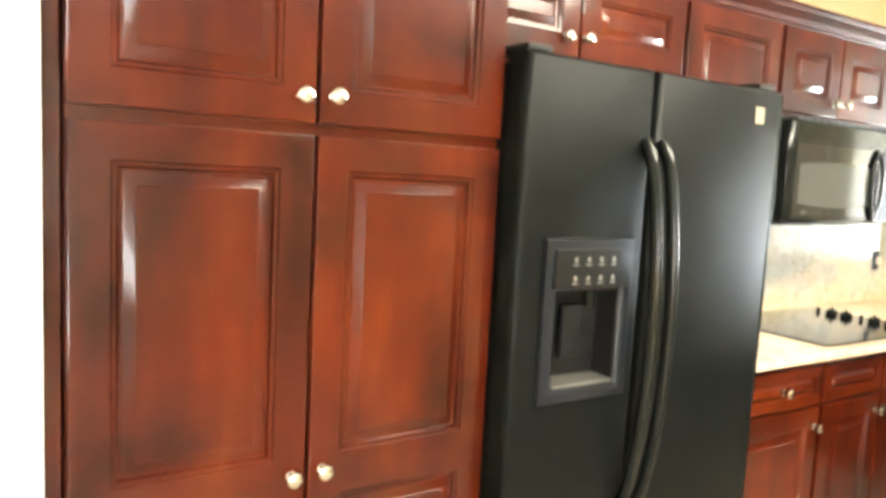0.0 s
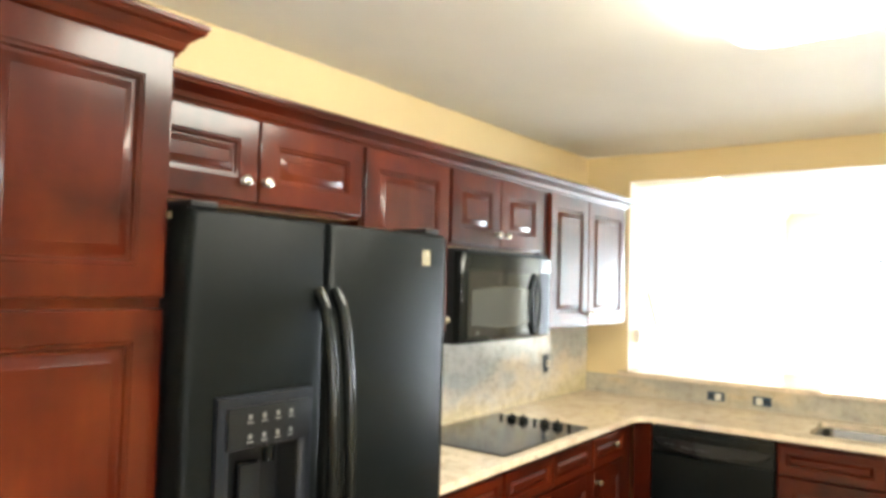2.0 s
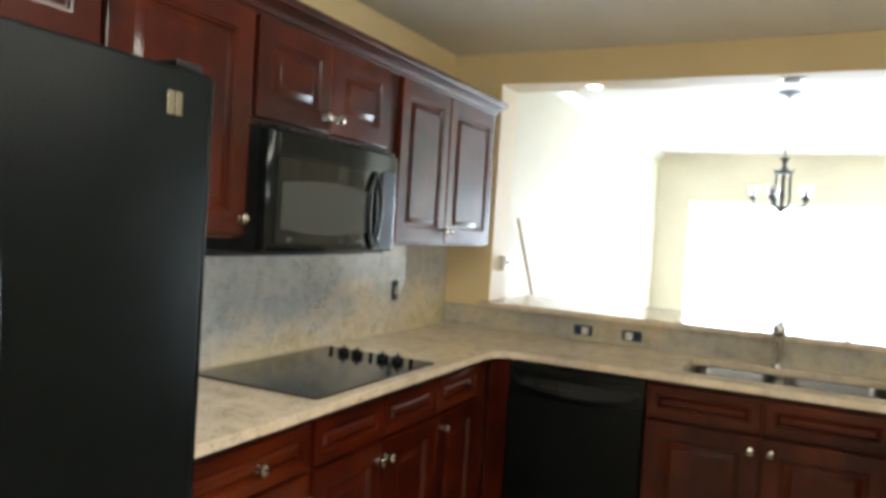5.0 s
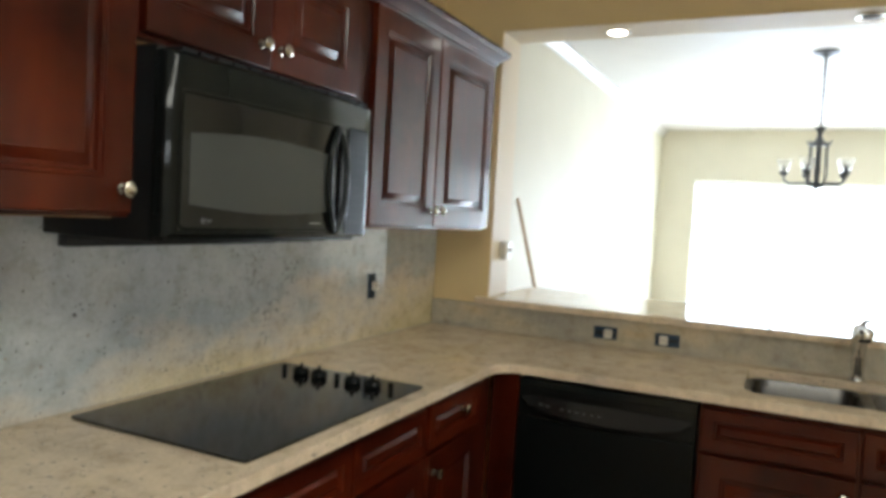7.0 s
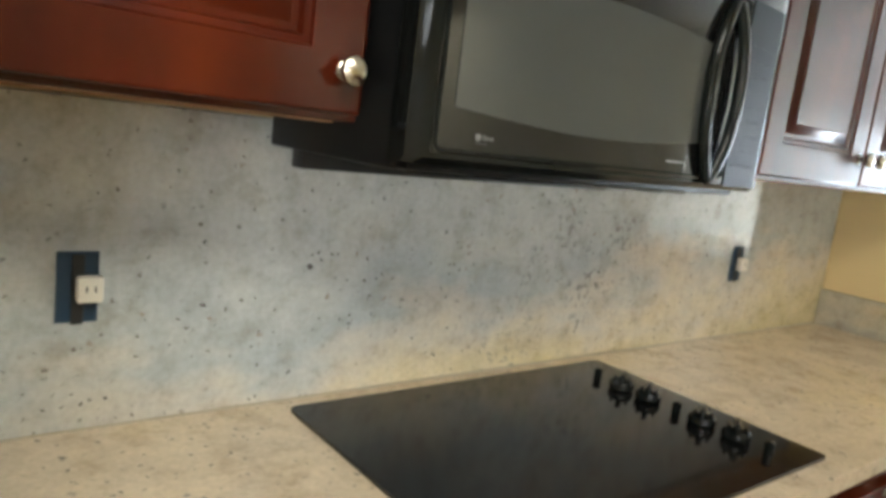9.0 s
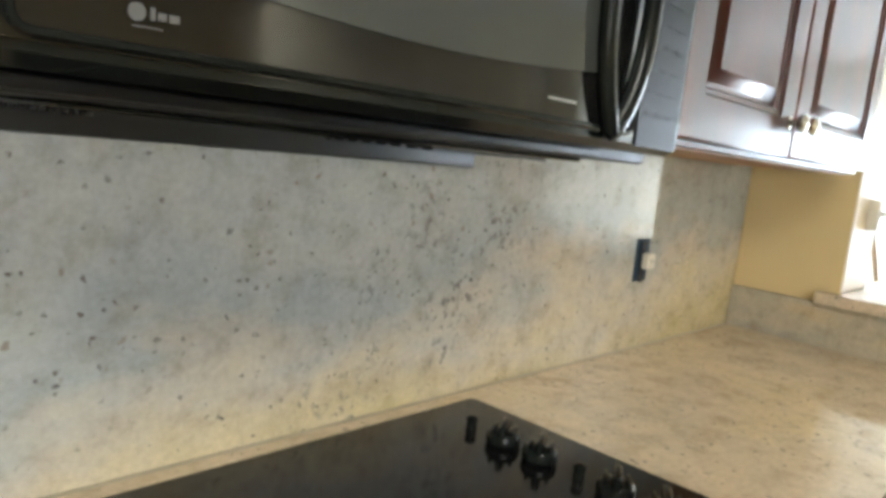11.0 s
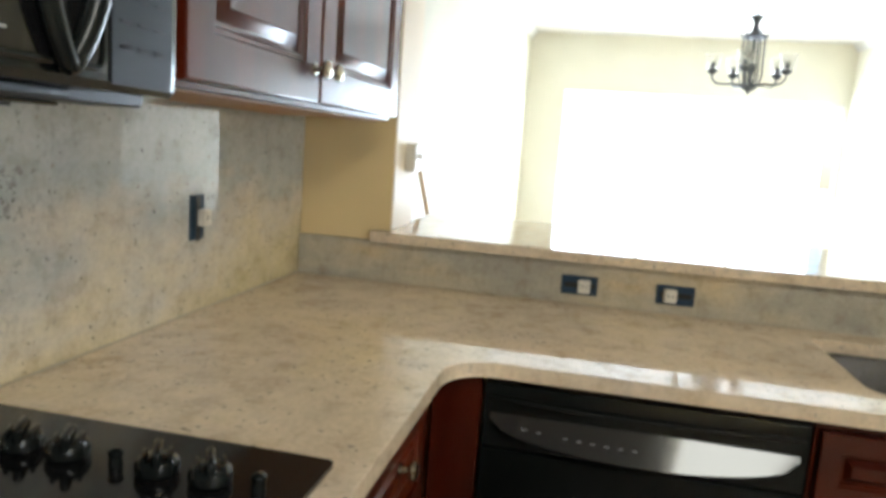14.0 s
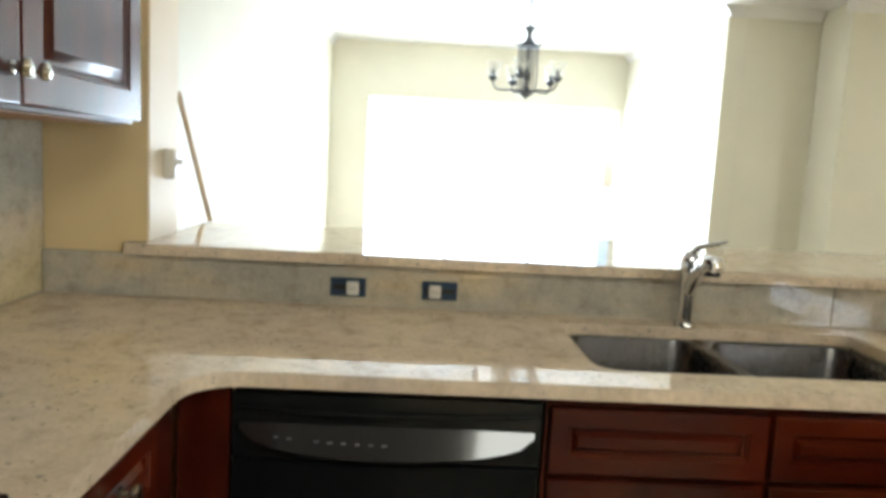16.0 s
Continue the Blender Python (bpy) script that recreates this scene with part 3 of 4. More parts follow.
tagged(link("filler_strip", cube(3.396, 3.416, 1.334, 1.436, 0.1, 0.884, bevel=0.002, seg=1), cherry), "cherry corner filler strip beside the dishwasher", "filler strip")
crown("crown_moulding", [(-0.36, 1.388), (0.553, 1.388), (0.553, 1.70)], 2.078, "cherry crown moulding on top of the pantry cabinet")

UF = 1.694
WALL = "cherry wall cabinet with raised-panel doors over the "
cabinet("wall_cabinet", pose(0.556, UF, 0), 0.927, 1.80, 2.115, 0.32,
        [("door", 0.006, 0.468, 1.815, 2.062, (0.415, 1.873), None), ("door", 0.476, 0.921, 1.815, 2.062, (0.492 + 0.0, 1.877), None)], WALL + "refrigerator")
cabinet("wall_cabinet", pose(1.484, UF, 0), 0.518, 1.388, 2.115, 0.32,
        [("door", 0.008, 0.508, 1.396, 2.062, (0.483, 1.443), None)], "single-door cherry wall cabinet beside the microwave")
cabinet("wall_cabinet", pose(2.003, UF, 0), 0.782, 1.745, 2.115, 0.32,
        [("door", 0.008, 0.384, 1.757, 2.062, (0.345, 1.810), None), ("door", 0.390, 0.772, 1.757, 2.062, (0.418, 1.810), None)], WALL + "microwave")
cabinet("wall_cabinet", pose(2.786, UF, 0), 1.058, 1.373, 2.115, 0.32,
        [("door", 0.085, 0.526, 1.382, 2.062, (0.500, 1.442), None), ("door", 0.532, 1.052, 1.382, 2.062, (0.560, 1.442), None)], "two-door cherry wall cabinet at the pass-through, glossy with daylight")
crown("crown_moulding", [(0.612, UF - 0.004), (3.846, UF - 0.004), (3.846, 2.016)], 2.062, "long cherry crown moulding on top of the wall cabinets")

BF = 1.437
cabinet("base_cabinet", pose(1.49, BF, 0), 0.555, 0, 0.884, 0.55,
        [("drawer_front", 0.012, 0.545, 0.725, 0.862, (0.318, 0.790), None), ("door", 0.012, 0.545, 0.115, 0.712, (0.518, 0.642), None)],
        "cherry base cabinet with one drawer and one door", toe=0.1)
cabinet("base_cabinet", pose(2.046, BF, 0), 0.80, 0, 0.884, 0.55,
        [("drawer_front", 0.012, 0.392, 0.725, 0.862, None, None), ("drawer_front", 0.404, 0.79, 0.725, 0.862, None, None),
         ("door", 0.012, 0.392, 0.115, 0.712, (0.368, 0.648), None), ("door", 0.404, 0.79, 0.115, 0.712, (0.428, 0.648), None)],
        "cherry base cabinet under the cooktop with false drawer fronts", toe=0.1)
cabinet("base_cabinet", pose(2.847, BF, 0), 0.53, 0, 0.884, 0.55,
        [("drawer_front", 0.012, 0.39, 0.725, 0.862, (0.235, 0.808), None), ("door", 0.012, 0.39, 0.115, 0.712, (0.046, 0.655), None)],
        "narrow cherry corner base cabinet with drawer and door", toe=0.1)
cabinet("sink_cabinet", pose(3.402, 0.722, 0, rz=-90), 0.99, 0, 0.884, 0.57,
        [("drawer_front", 0.010, 0.444, 0.728, 0.862, None, None), ("drawer_front", 0.456, 0.884, 0.728, 0.862, None, None),
         ("door", 0.010, 0.444, 0.115, 0.715, (0.414, 0.660), None), ("door", 0.456, 0.884, 0.115, 0.715, (0.486, 0.662), None)],
        "cherry sink base cabinet with two doors and false fronts", toe=0.1, open_top=True)
for i, x in enumerate((3.39, 2.955, 2.52)):
    cabinet("drawer_cabinet", pose(x, -0.342, 0, rz=180), 0.434, 0, 0.884, 0.55,
            [("drawer_front", 0.012, 0.424, a, b, (0.218, (a + b) / 2), None) for a, b in ((0.728, 0.862), (0.535, 0.716), (0.325, 0.523), (0.115, 0.313))],
            "cherry drawer cabinet with four drawers in the peninsula", toe=0.1)

# ---- refrigerator ----
def fridge():
    ob = thing("refrigerator", pose(0.556, 1.30, 0), "black textured side-by-side refrigerator with water dispenser", "refrigerator")
    W, H, S = 0.918, 1.742, 0.407
    part("case", cube(0.012, W - 0.012, 0.085, 0.70, 0.02, H - 0.02, bevel=0.006), black_matte, ob)
    part("gasket", cube(0.02, W - 0.02, 0.072, 0.0848, 0.1, H - 0.03), black_matte, ob, "dark door gasket")
    part("kick_grille", cube(0.015, W - 0.015, 0.04, 0.084, 0.015, 0.09, bevel=0.004), black_matte, ob)

    def skin(x0, x1, hole=None):
        bm = bmesh.new()
        z0, z1 = 0.098, H
        prof = ((0.0, 0.071), (0.0, 0.022), (0.003, 0.011), (0.009, 0.004), (0.02, 0.0))
        loops = [rect_loop(bm, x0 + o, x1 - o, z0 + o, z1 - o * 0.7, y) for o, y in prof]
        if hole:
            loops.append(rect_loop(bm, *hole, 0.0))
            loops.append(rect_loop(bm, *hole, 0.075))
        bridge(bm, loops)
        bm.faces.new(loops[-1])
        if not hole:
            bm.faces.new(loops[0])
        return bm

    left = part("freezer_door", skin(0.0, S - 0.004, (0.122, 0.327, 0.965, 1.205)), black_skin, ob)
    right = part("fridge_door", skin(S + 0.004, W), black_skin, ob)
    part("edge_trim", tube(bmesh.new(), [(W - 0.0035, 0.006, 0.11), (W - 0.0035, 0.006, 0.6), (W - 0.0035, 0.006, 1.2), (W - 0.0035, 0.006, H - 0.012)], 0.005, 10), black_gloss, right, "polished black door edge")
    # bowed bar handles
    for px, x, d in ((left, S - 0.033, 0), (right, S + 0.026, 0)):
        pts, rad = [], []
        for i in range(25):
            t = i / 24
            z = 1.568 - t * 0.945
            out = 0.070 * math.sin(math.pi * min(1, max(0, t))) ** 0.5
            side = 0.004 * math.sin(math.pi * t)
            pts.append((x + side, 0.0 - out, z))
            rad.append(0.0145)
        part("door_handle", tube(bmesh.new(), pts, rad, 12, 1.15), black_gloss, px, "bowed glossy black bar handle")
    # dispenser
    bm = bmesh.new()
    loops = [rect_loop(bm, 0.086, 0.368, 0.932, 1.328, 0.0005), rect_loop(bm, 0.088, 0.366, 0.934, 1.326, -0.010), rect_loop(bm, 0.096, 0.358, 0.942, 1.318, -0.013),
             rect_loop(bm, 0.116, 0.343, 0.958, 1.205, -0.008), rect_loop(bm, 0.131, 0.334, 0.966, 1.204, 0.002)]
    bridge(bm, loops)
    part("dispenser_frame", bm, bluegrey, left, "silver-grey dispenser surround")
    panel = part("control_panel", cube(0.112, 0.350, -0.0165, -0.009, 1.208, 1.302, bevel=0.002), grey_plastic, left, "dark grey control panel")
    for r, z in enumerate((1.272, 1.228)):
        for k in range(4):
            x = 0.172 + 0.04 * k
            bm = bmesh.new()
            box(bm, x - 0.004, x + 0.004, -0.0176, -0.0166, z, z + 0.011)
            box(bm, x - 0.008, x + 0.008, -0.0176, -0.0166, z - 0.008, z - 0.005)
            part("icon", bm, icon_ink, panel, "pale printed button icon", smooth=False)
    bm = bmesh.new()
    for q in ((0.1305, 0.1345, 0.003, 0.0745), (0.3305, 0.3345, 0.003, 0.0745)):
        box(bm, q[0], q[1], q[2], q[3], 0.966, 1.204)
    box(bm, 0.1346, 0.3304, 0.003, 0.0745, 1.198, 1.204)
    part("cavity_lining", bm, black_matte, left, smooth=False)
    part("paddle", cube(0.185, 0.245, 0.03, 0.045, 1.03, 1.16, bevel=0.006), grey_plastic, left, "grey dispenser paddle")
    part("spout", lathe(bmesh.new(), [(0.0, 0), (0.014, 0), (0.016, 0.04), (0.0, 0.04)], 14, at=(0.27, 0.035, 1.155)), black_gloss, left)
    bm = bmesh.new()
    box(bm, 0.135, 0.33, -0.006, 0.074, 0.9665, 0.974, 0.002, 1)
    part("drip_tray", bm, tray_grey, left, "dull grey drip tray", smooth=False)
    for ch in left.children:
        if not ch.name.startswith("door_handle"):
            ch.location.x -= 0.008
    # badge and hinge covers
    bm = bmesh.new()
    box(bm, 0.795, 0.813, -0.003, 0.0, 1.642, 1.690, 0.001, 1)
    box(bm, 0.816, 0.832, -0.003, 0.0, 1.642, 1.690, 0.001, 1)
    part("badge", bm, nickel, right, "small silver badge plate")
    for x in (0.012, W - 0.085):
        part("hinge_cover", cube(x, x + 0.073, 0.02, 0.16, H + 0.0005, H + 0.018, bevel=0.006), black_matte, ob)


fridge()

# ---- microwave ----
def microwave():
    ob = thing("microwave", pose(2.004, 1.618, 0), "black over-the-range microwave with a loop handle", "microwave")
    W, z0, z1 = 0.776, 1.352, 1.738
    L = 0.024
    part("case", cube(L + 0.004, W - 0.004, 0.045, 0.38, z0 - 0.012, z1, bevel=0.005), black_matte, ob)
    part("underside", cube(0.10, W - 0.10, 0.075, 0.33, z0 - 0.017, z0 - 0.0125, bevel=0.002, seg=1), black_gloss, ob, "dark underside plate")
    for a in (0.13, 0.45):
        bm = bmesh.new()
        for k in range(9):
            box(bm, a, a + 0.19, 0.10 + 0.024 * k, 0.114 + 0.024 * k, z0 - 0.0205, z0 - 0.0172)
        part("vent_filter", bm, bracket_grey, ob, "slatted metal vent filter", smooth=False)
    part("bottom_seam", cube(L + 0.012, W - 0.15, 0.02, 0.044, z0 - 0.010, z0 - 0.0005, bevel=0.003), black_matte, ob, "dark recessed lip under the door")
    part("wall_bracket", cube(0.066, 0.79, 0.345, 0.379, z0 - 0.043, z0 - 0.0125, bevel=0.002), bracket_grey, ob, "grey mounting bracket on the wall")
    bm = bmesh.new()
    for k in range(14):
        box(bm, 0.05 + 0.05 * k, 0.09 + 0.05 * k, 0.0, 0.044, z1 - 0.012, z1 - 0.004)
    part("top_grille", bm, black_matte, ob, smooth=False)
    # front, bowed outwards
    def bow(x):
        mid, half = (W + L) / 2, (W - L) / 2
        return -0.022 * (1 - ((x - mid) / half) ** 2) + 0.012 * max(0, (abs(x - mid) - half + 0.022) / 0.022) ** 2
    bm = bmesh.new()
    loops = []
    xs = [L, L + 0.008, L + 0.02, L + 0.04] + [L + 0.04 + (W - L - 0.08) * k / 18 for k in range(1, 18)] + [W - 0.04, W - 0.02, W - 0.008, W]
    for x in xs:
        y = bow(x)
        loops.append([bm.verts.new(p) for p in ((x, 0.045, z0), (x, y + 0.008, z0), (x, y, z0 + 0.008), (x, y, z1 - 0.022), (x, y + 0.008, z1 - 0.014), (x, 0.045, z1 - 0.014))])
    bridge(bm, loops)
    bm.faces.new(loops[0])
    bm.faces.new(loops[-1])
    front = part("front", bm, black_gloss, ob)

    def curved(x0, x1, lo, hi, lift, thick=0.003):
        bm = bmesh.new()
        loops = []
        for k in range(17):
            t = k / 16
            x = x0 + (x1 - x0) * t
            y = bow(x) - lift
            loops.append([bm.verts.new(p) for p in ((x, y, lo(t)), (x, y, hi(t)), (x, y + thick, hi(t)), (x, y + thick, lo(t)))])
        bridge(bm, loops)
        bm.faces.new(loops[0])
        bm.faces.new(loops[-1])
        return bm
    part("door_panel", curved(0.048, 0.628, lambda t: 1.366, lambda t: 1.652, 0.0022, 0.002), black_glass, ob, "glossy black door panel")
    rim = []
    for x, z in outline([(0.052, 1.370), (0.622, 1.370), (0.622, 1.646), (0.052, 1.646)], [0.012] * 4):
        rim.append((x, bow(x) - 0.0022, z))
    dense = []
    for p, q in zip(rim, rim[1:] + rim[:1]):
        cuts = max(1, int(abs(q[0] - p[0]) / 0.04))
        for k in range(cuts):
            x = p[0] + (q[0] - p[0]) * k / cuts
            dense.append((x, bow(x) - 0.0022, p[2] + (q[2] - p[2]) * k / cuts))
    part("door_rim", tube(bmesh.new(), dense, 0.0032, 6, ring=True), black_gloss, ob, "raised glossy rim round the door glass")
    part("door_window", curved(0.073, 0.540, lambda t: 1.420 - 0.014 * math.sin(math.pi * t), lambda t: 1.566 + 0.014 * math.sin(math.pi * t), 0.0036, 0.0012), oven_glass, ob, "grey see-through window")
    pts = []
    for k in range(40):
        a = 2 * math.pi * k / 40
        c2, s2 = math.cos(a), math.sin(a)
        x = 0.570 + 0.039 * c2 * (1.0 - 0.55 * s2 ** 4)
        pts.append((x, bow(0.562) - 0.007 - 0.005 * (1 - s2 ** 4), 1.502 + 0.134 * s2))
    part("door_handle", tube(bmesh.new(), pts, 0.0105, 12, 0.9, ring=True), black_gloss, front, "oval loop handle in glossy black")
    ctl = part("control_panel", curved(0.636, 0.746, lambda t: 1.358, lambda t: 1.652, 0.002, 0.0018), key_black, ob, "black key panel")
    for r in range(9):
        for k in range(3):
            x = 0.658 + 0.03 * k
            y = bow(x) - 0.0032
            part("key_print", cube(x - 0.008, x + 0.008, y, y + 0.001, 1.392 + 0.024 * r, 1.392 + 0.024 * r + (0.003 if r % 3 else 0.005)), key_ink, ctl, "faint grey key print", smooth=False)
    bm = lathe(bmesh.new(), [(0, 0), (0.0048, 0), (0.0048, 0.0008), (0, 0.0008)], 18, "Y", (0.110, bow(0.110) - 0.0025, 1.389))
    for q in ((0.117, 0.1195, 1.386, 1.3925), (0.121, 0.1255, 1.3865, 1.3905), (0.127, 0.1325, 1.3865, 1.3905), (0.108, 0.126, 1.3815, 1.3823)):
        box(bm, q[0], q[1], bow(q[0]) - 0.0036, bow(q[0]) - 0.0025, q[2], q[3])
    part("maker_mark", bm, faint_ink, front, "small pale round mark with a bar of print", smooth=False)
    y = bow(0.485)
    part("model_print", cube(0.462, 0.506, y - 0.0032, y - 0.0023, 1.387, 1.3895), icon_ink, front, smooth=False)


microwave()

# ---- cooktop ----
def cooktop():
    ob = thing("cooktop", pose(2.083, 1.439, CT), "black glass electric cooktop with a row of knobs", "cooktop")
    plate = slab(outline([(0, 0), (0.766, 0), (0.766, 0.519), (0, 0.519)], [0.012] * 4), 0.0005, 0.007)
    rounded(part("glass_plate", plate, black_glass, ob), 0.003, 2)
    big = None
    for y in (0.366, 0.301, 0.181, 0.113):
        if big is None:
            bm = lathe(bmesh.new(), [(0, 0), (0.022, 0), (0.0255, 0.004), (0.0255, 0.012), (0.023, 0.018), (0.018, 0.021), (0, 0.022)], 24)
            # grip ridge with two side flutes
            box(bm, -0.0245, 0.0245, -0.006, 0.006, 0.010, 0.034, 0.005, 3)
            for k in (-1, 1):
                box(bm, -0.017, 0.017, k * 0.0145 - 0.003, k * 0.0145 + 0.003, 0.014, 0.026, 0.0025, 2)
            big = part("burner_knob", bm, black_gloss, ob, "glossy black burner knob", (0.661, y, 0.0075))
            big.rotation_euler = (0, 0, radians(30))
        else:
            again(big, ob, (0.661, y, 0.0075), (0, 0, radians(30)))
    small = None
    for y in (0.428, 0.236, 0.053):
        if small is None:
            bm = lathe(bmesh.new(), [(0, 0), (0.0085, 0), (0.0075, 0.012), (0.009, 0.014), (0.009, 0.018), (0.006, 0.021), (0, 0.022)], 14)
            small = part("control_post", bm, black_gloss, ob, "small black control post", (0.661, y, 0.0075))
        else:
            again(small, ob, (0.661, y, 0.0075))


cooktop()

# ---- dishwasher ----
def dishwasher():
    ob = thing("dishwasher", pose(3.38, 1.331, 0, rz=-90), "black dishwasher with a bowed control handle", "dishwasher")
    W = 0.606
    part("case", cube(0.004, W - 0.004, 0.03, 0.58, 0.02, 0.868, bevel=0.002, seg=1), black_matte, ob)
    part("door_panel", cube(0.003, W - 0.003, 0.0, 0.0298, 0.115, 0.735, bevel=0.006), black_skin, ob)
    part("top_panel", cube(0.003, W - 0.003, 0.006, 0.0298, 0.7355, 0.868, bevel=0.003), black_gloss, ob)
    part("top_lip", tube(bmesh.new(), [(0.012 + (W - 0.024) * k / 12, 0.004 - 0.008 * math.sin(math.pi * k / 12), 0.841 - 0.006 * math.sin(math.pi * k / 12)) for k in range(13)], 0.006, 8), black_gloss, ob)
    part("toe_panel", cube(0.006, W - 0.006, 0.045, 0.06, 0.0, 0.112), black_matte, ob)
    bm = bmesh.new()
    loops = []
    for k in range(21):
        t = k / 20
        x = 0.018 + (W - 0.036) * t
        s = math.sin(math.pi * t)
        top = 0.806 + 0.002 * s
        low = 0.793 - 0.046 * s ** 0.45
        out = -0.004 - 0.027 * s ** 0.45
        loops.append([bm.verts.new(p) for p in ((x, 0.0055, top + 0.004), (x, 0.002, top + 0.003), (x, out, low + 0.007), (x, out + 0.006, low), (x, 0.0055, low + 0.002))])
    bridge(bm, loops)
    bm.faces.new(loops[0])
    bm.faces.new(loops[-1])
    ctl = part("control_handle", bm, panel_gloss, ob, "bowed glossy control panel that serves as handle")
    for k in (0, 1, 3, 4, 5, 6, 7, 8):
        x = 0.09 + 0.026 * k
        t = (x - 0.018) / (W - 0.036)
        s = math.sin(math.pi * t)
        top, low, out = 0.809 + 0.002 * s, 0.800 - 0.046 * s ** 0.45, -0.004 - 0.027 * s ** 0.45
        z, y = low + 0.45 * (top - low), out + 0.45 * (0.002 - out)
        k2 = part("key_print", cube(-0.0045, 0.0045, -0.0006, 0.0, -0.002, 0.002), faint_ink, ctl, smooth=False, loc=(x, y - 0.0004, z))
        k2.rotation_euler = (math.atan2(0.002 - out, top - low) * -1.0, 0, 0)


dishwasher()

# ---- sink and faucet ----
def sink():
    ob = thing("sink", pose(3.475, -0.19, CT - 0.031), "undermounted stainless steel double-bowl sink", "sink")

    def bowl(x0, x1, y0, y1, deep):
        bm = bmesh.new()
        def ring(o, z, r):
            pts = outline([(x0 + o, y0 + o), (x1 - o, y0 + o), (x1 - o, y1 - o), (x0 + o, y1 - o)], [r] * 4)
            return [bm.verts.new((p.x, p.y, z)) for p in pts]
        loops = [ring(-0.016, 0.0, 0.07), ring(0.0, 0.0, 0.06), ring(0.004, -0.006, 0.058), ring(0.008, -deep + 0.03, 0.056), ring(0.016, -deep + 0.008, 0.05), ring(0.034, -deep, 0.04)]
        bridge(bm, loops)
        bm.faces.new(loops[-1])
        return bm
    for a, b in ((0.014, 0.405), (0.435, 0.779)):
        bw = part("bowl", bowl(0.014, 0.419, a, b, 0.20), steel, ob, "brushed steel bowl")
        part("drain", lathe(bmesh.new(), [(0, 0.0), (0.045, 0.0), (0.043, 0.003), (0.03, 0.001), (0, 0.001)], 20, at=(0.21, (a + b) / 2, -0.1995)), chrome, bw)
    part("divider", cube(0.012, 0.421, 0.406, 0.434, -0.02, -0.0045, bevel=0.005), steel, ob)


sink()


def faucet():
    ob = thing("faucet", pose(3.93, 0.25, CT), "chrome single-lever faucet with pull-out spray head", "faucet")
    part("base_ring", lathe(bmesh.new(), [(0, 0), (0.028, 0), (0.028, 0.008), (0.024, 0.014), (0, 0.014)], 24), chrome, ob)
    part("body", lathe(bmesh.new(), [(0.0, 0.014), (0.020, 0.014), (0.019, 0.03), (0.022, 0.10), (0.026, 0.15), (0.027, 0.18), (0.022, 0.197), (0.012, 0.205), (0, 0.206)], 24), chrome, ob)
    arm = part("spout", tube(bmesh.new(), [(0, 0, 0.09), (-0.035, 0, 0.13), (-0.07, -0.001, 0.165), (-0.10, -0.002, 0.185), (-0.125, -0.003, 0.188)], [0.017, 0.018, 0.019, 0.022, 0.023], 16), chrome, ob)
    part("spray_head", lathe(bmesh.new(), [(0, -0.02), (0.022, -0.02), (0.027, -0.012), (0.028, 0.012), (0.024, 0.024), (0.012, 0.03), (0, 0.031)], 20, at=(-0.132, -0.003, 0.180)), chrome, arm)
    part("lever", tube(bmesh.new(), [(0.0, 0, 0.195), (-0.01, -0.015, 0.218), (-0.018, -0.035, 0.226), (-0.026, -0.06, 0.231), (-0.032, -0.082, 0.241)], [0.015, 0.011, 0.009, 0.008, 0.006], 12, 0.7), chrome, ob)


faucet()

# ---- outlets and switch ----
def outlet(m, label, wide=False, side=1):
    """An open outlet box that faces -y, upright, or lying where wide."""
    ob = thing("outlet_box", m, label, "outlet", "uncovered outlets")
    w, h = (0.098, 0.052) if wide else (0.052, 0.098)
    bm = bmesh.new()
    loops = [rect_loop(bm, -w / 2, w / 2, -h / 2, h / 2, 0.0), rect_loop(bm, -w / 2, w / 2, -h / 2, h / 2, -0.004), rect_loop(bm, -w / 2 + 0.003, w / 2 - 0.003, -h / 2 + 0.003, h / 2 - 0.003, -0.004),
             rect_loop(bm, -w / 2 + 0.003, w / 2 - 0.003, -h / 2 + 0.003, h / 2 - 0.003, -0.001)]
    bridge(bm, loops)
    bm.faces.new(loops[-1])
    part("box", bm, box_blue, ob, "dark blue recessed box", smooth=False)
    body = part("receptacle", cube(0.0135 * side - 0.0165, 0.0135 * side + 0.0165, -0.022, -0.0012, -0.019, 0.017, bevel=0.004), ivory, ob, "ivory receptacle hanging loose")
    part("yoke", cube(-0.040, 0.042, -0.0065, -0.0045, -0.007, 0.007, bevel=0.0008, seg=1) if wide else cube(-0.008, 0.008, -0.0065, -0.0045, -0.052, 0.046, bevel=0.0008, seg=1), bracket_grey, ob, "dull steel mounting yoke")
    for x in (0.0135 * side - 0.0055, 0.0135 * side + 0.0055):
        part("slot", cube(x - 0.001, x + 0.001, -0.0226, -0.0221, -0.004, 0.005), black_matte, body, smooth=False)
    return ob


for y, side in ((1.171, 1), (0.918, -1), (-0.61, 1)):
    outlet(pose(3.9995, y, 0.968, rz=-90), "uncovered electrical outlet lying in the low backsplash", True, side)
outlet(pose(3.443, 1.9995, 1.128), "uncovered electrical outlet in the tall backsplash beside the cabinet")
outlet(pose(1.772, 1.9995, 1.125), "uncovered electrical outlet in the tall backsplash beside the refrigerator")

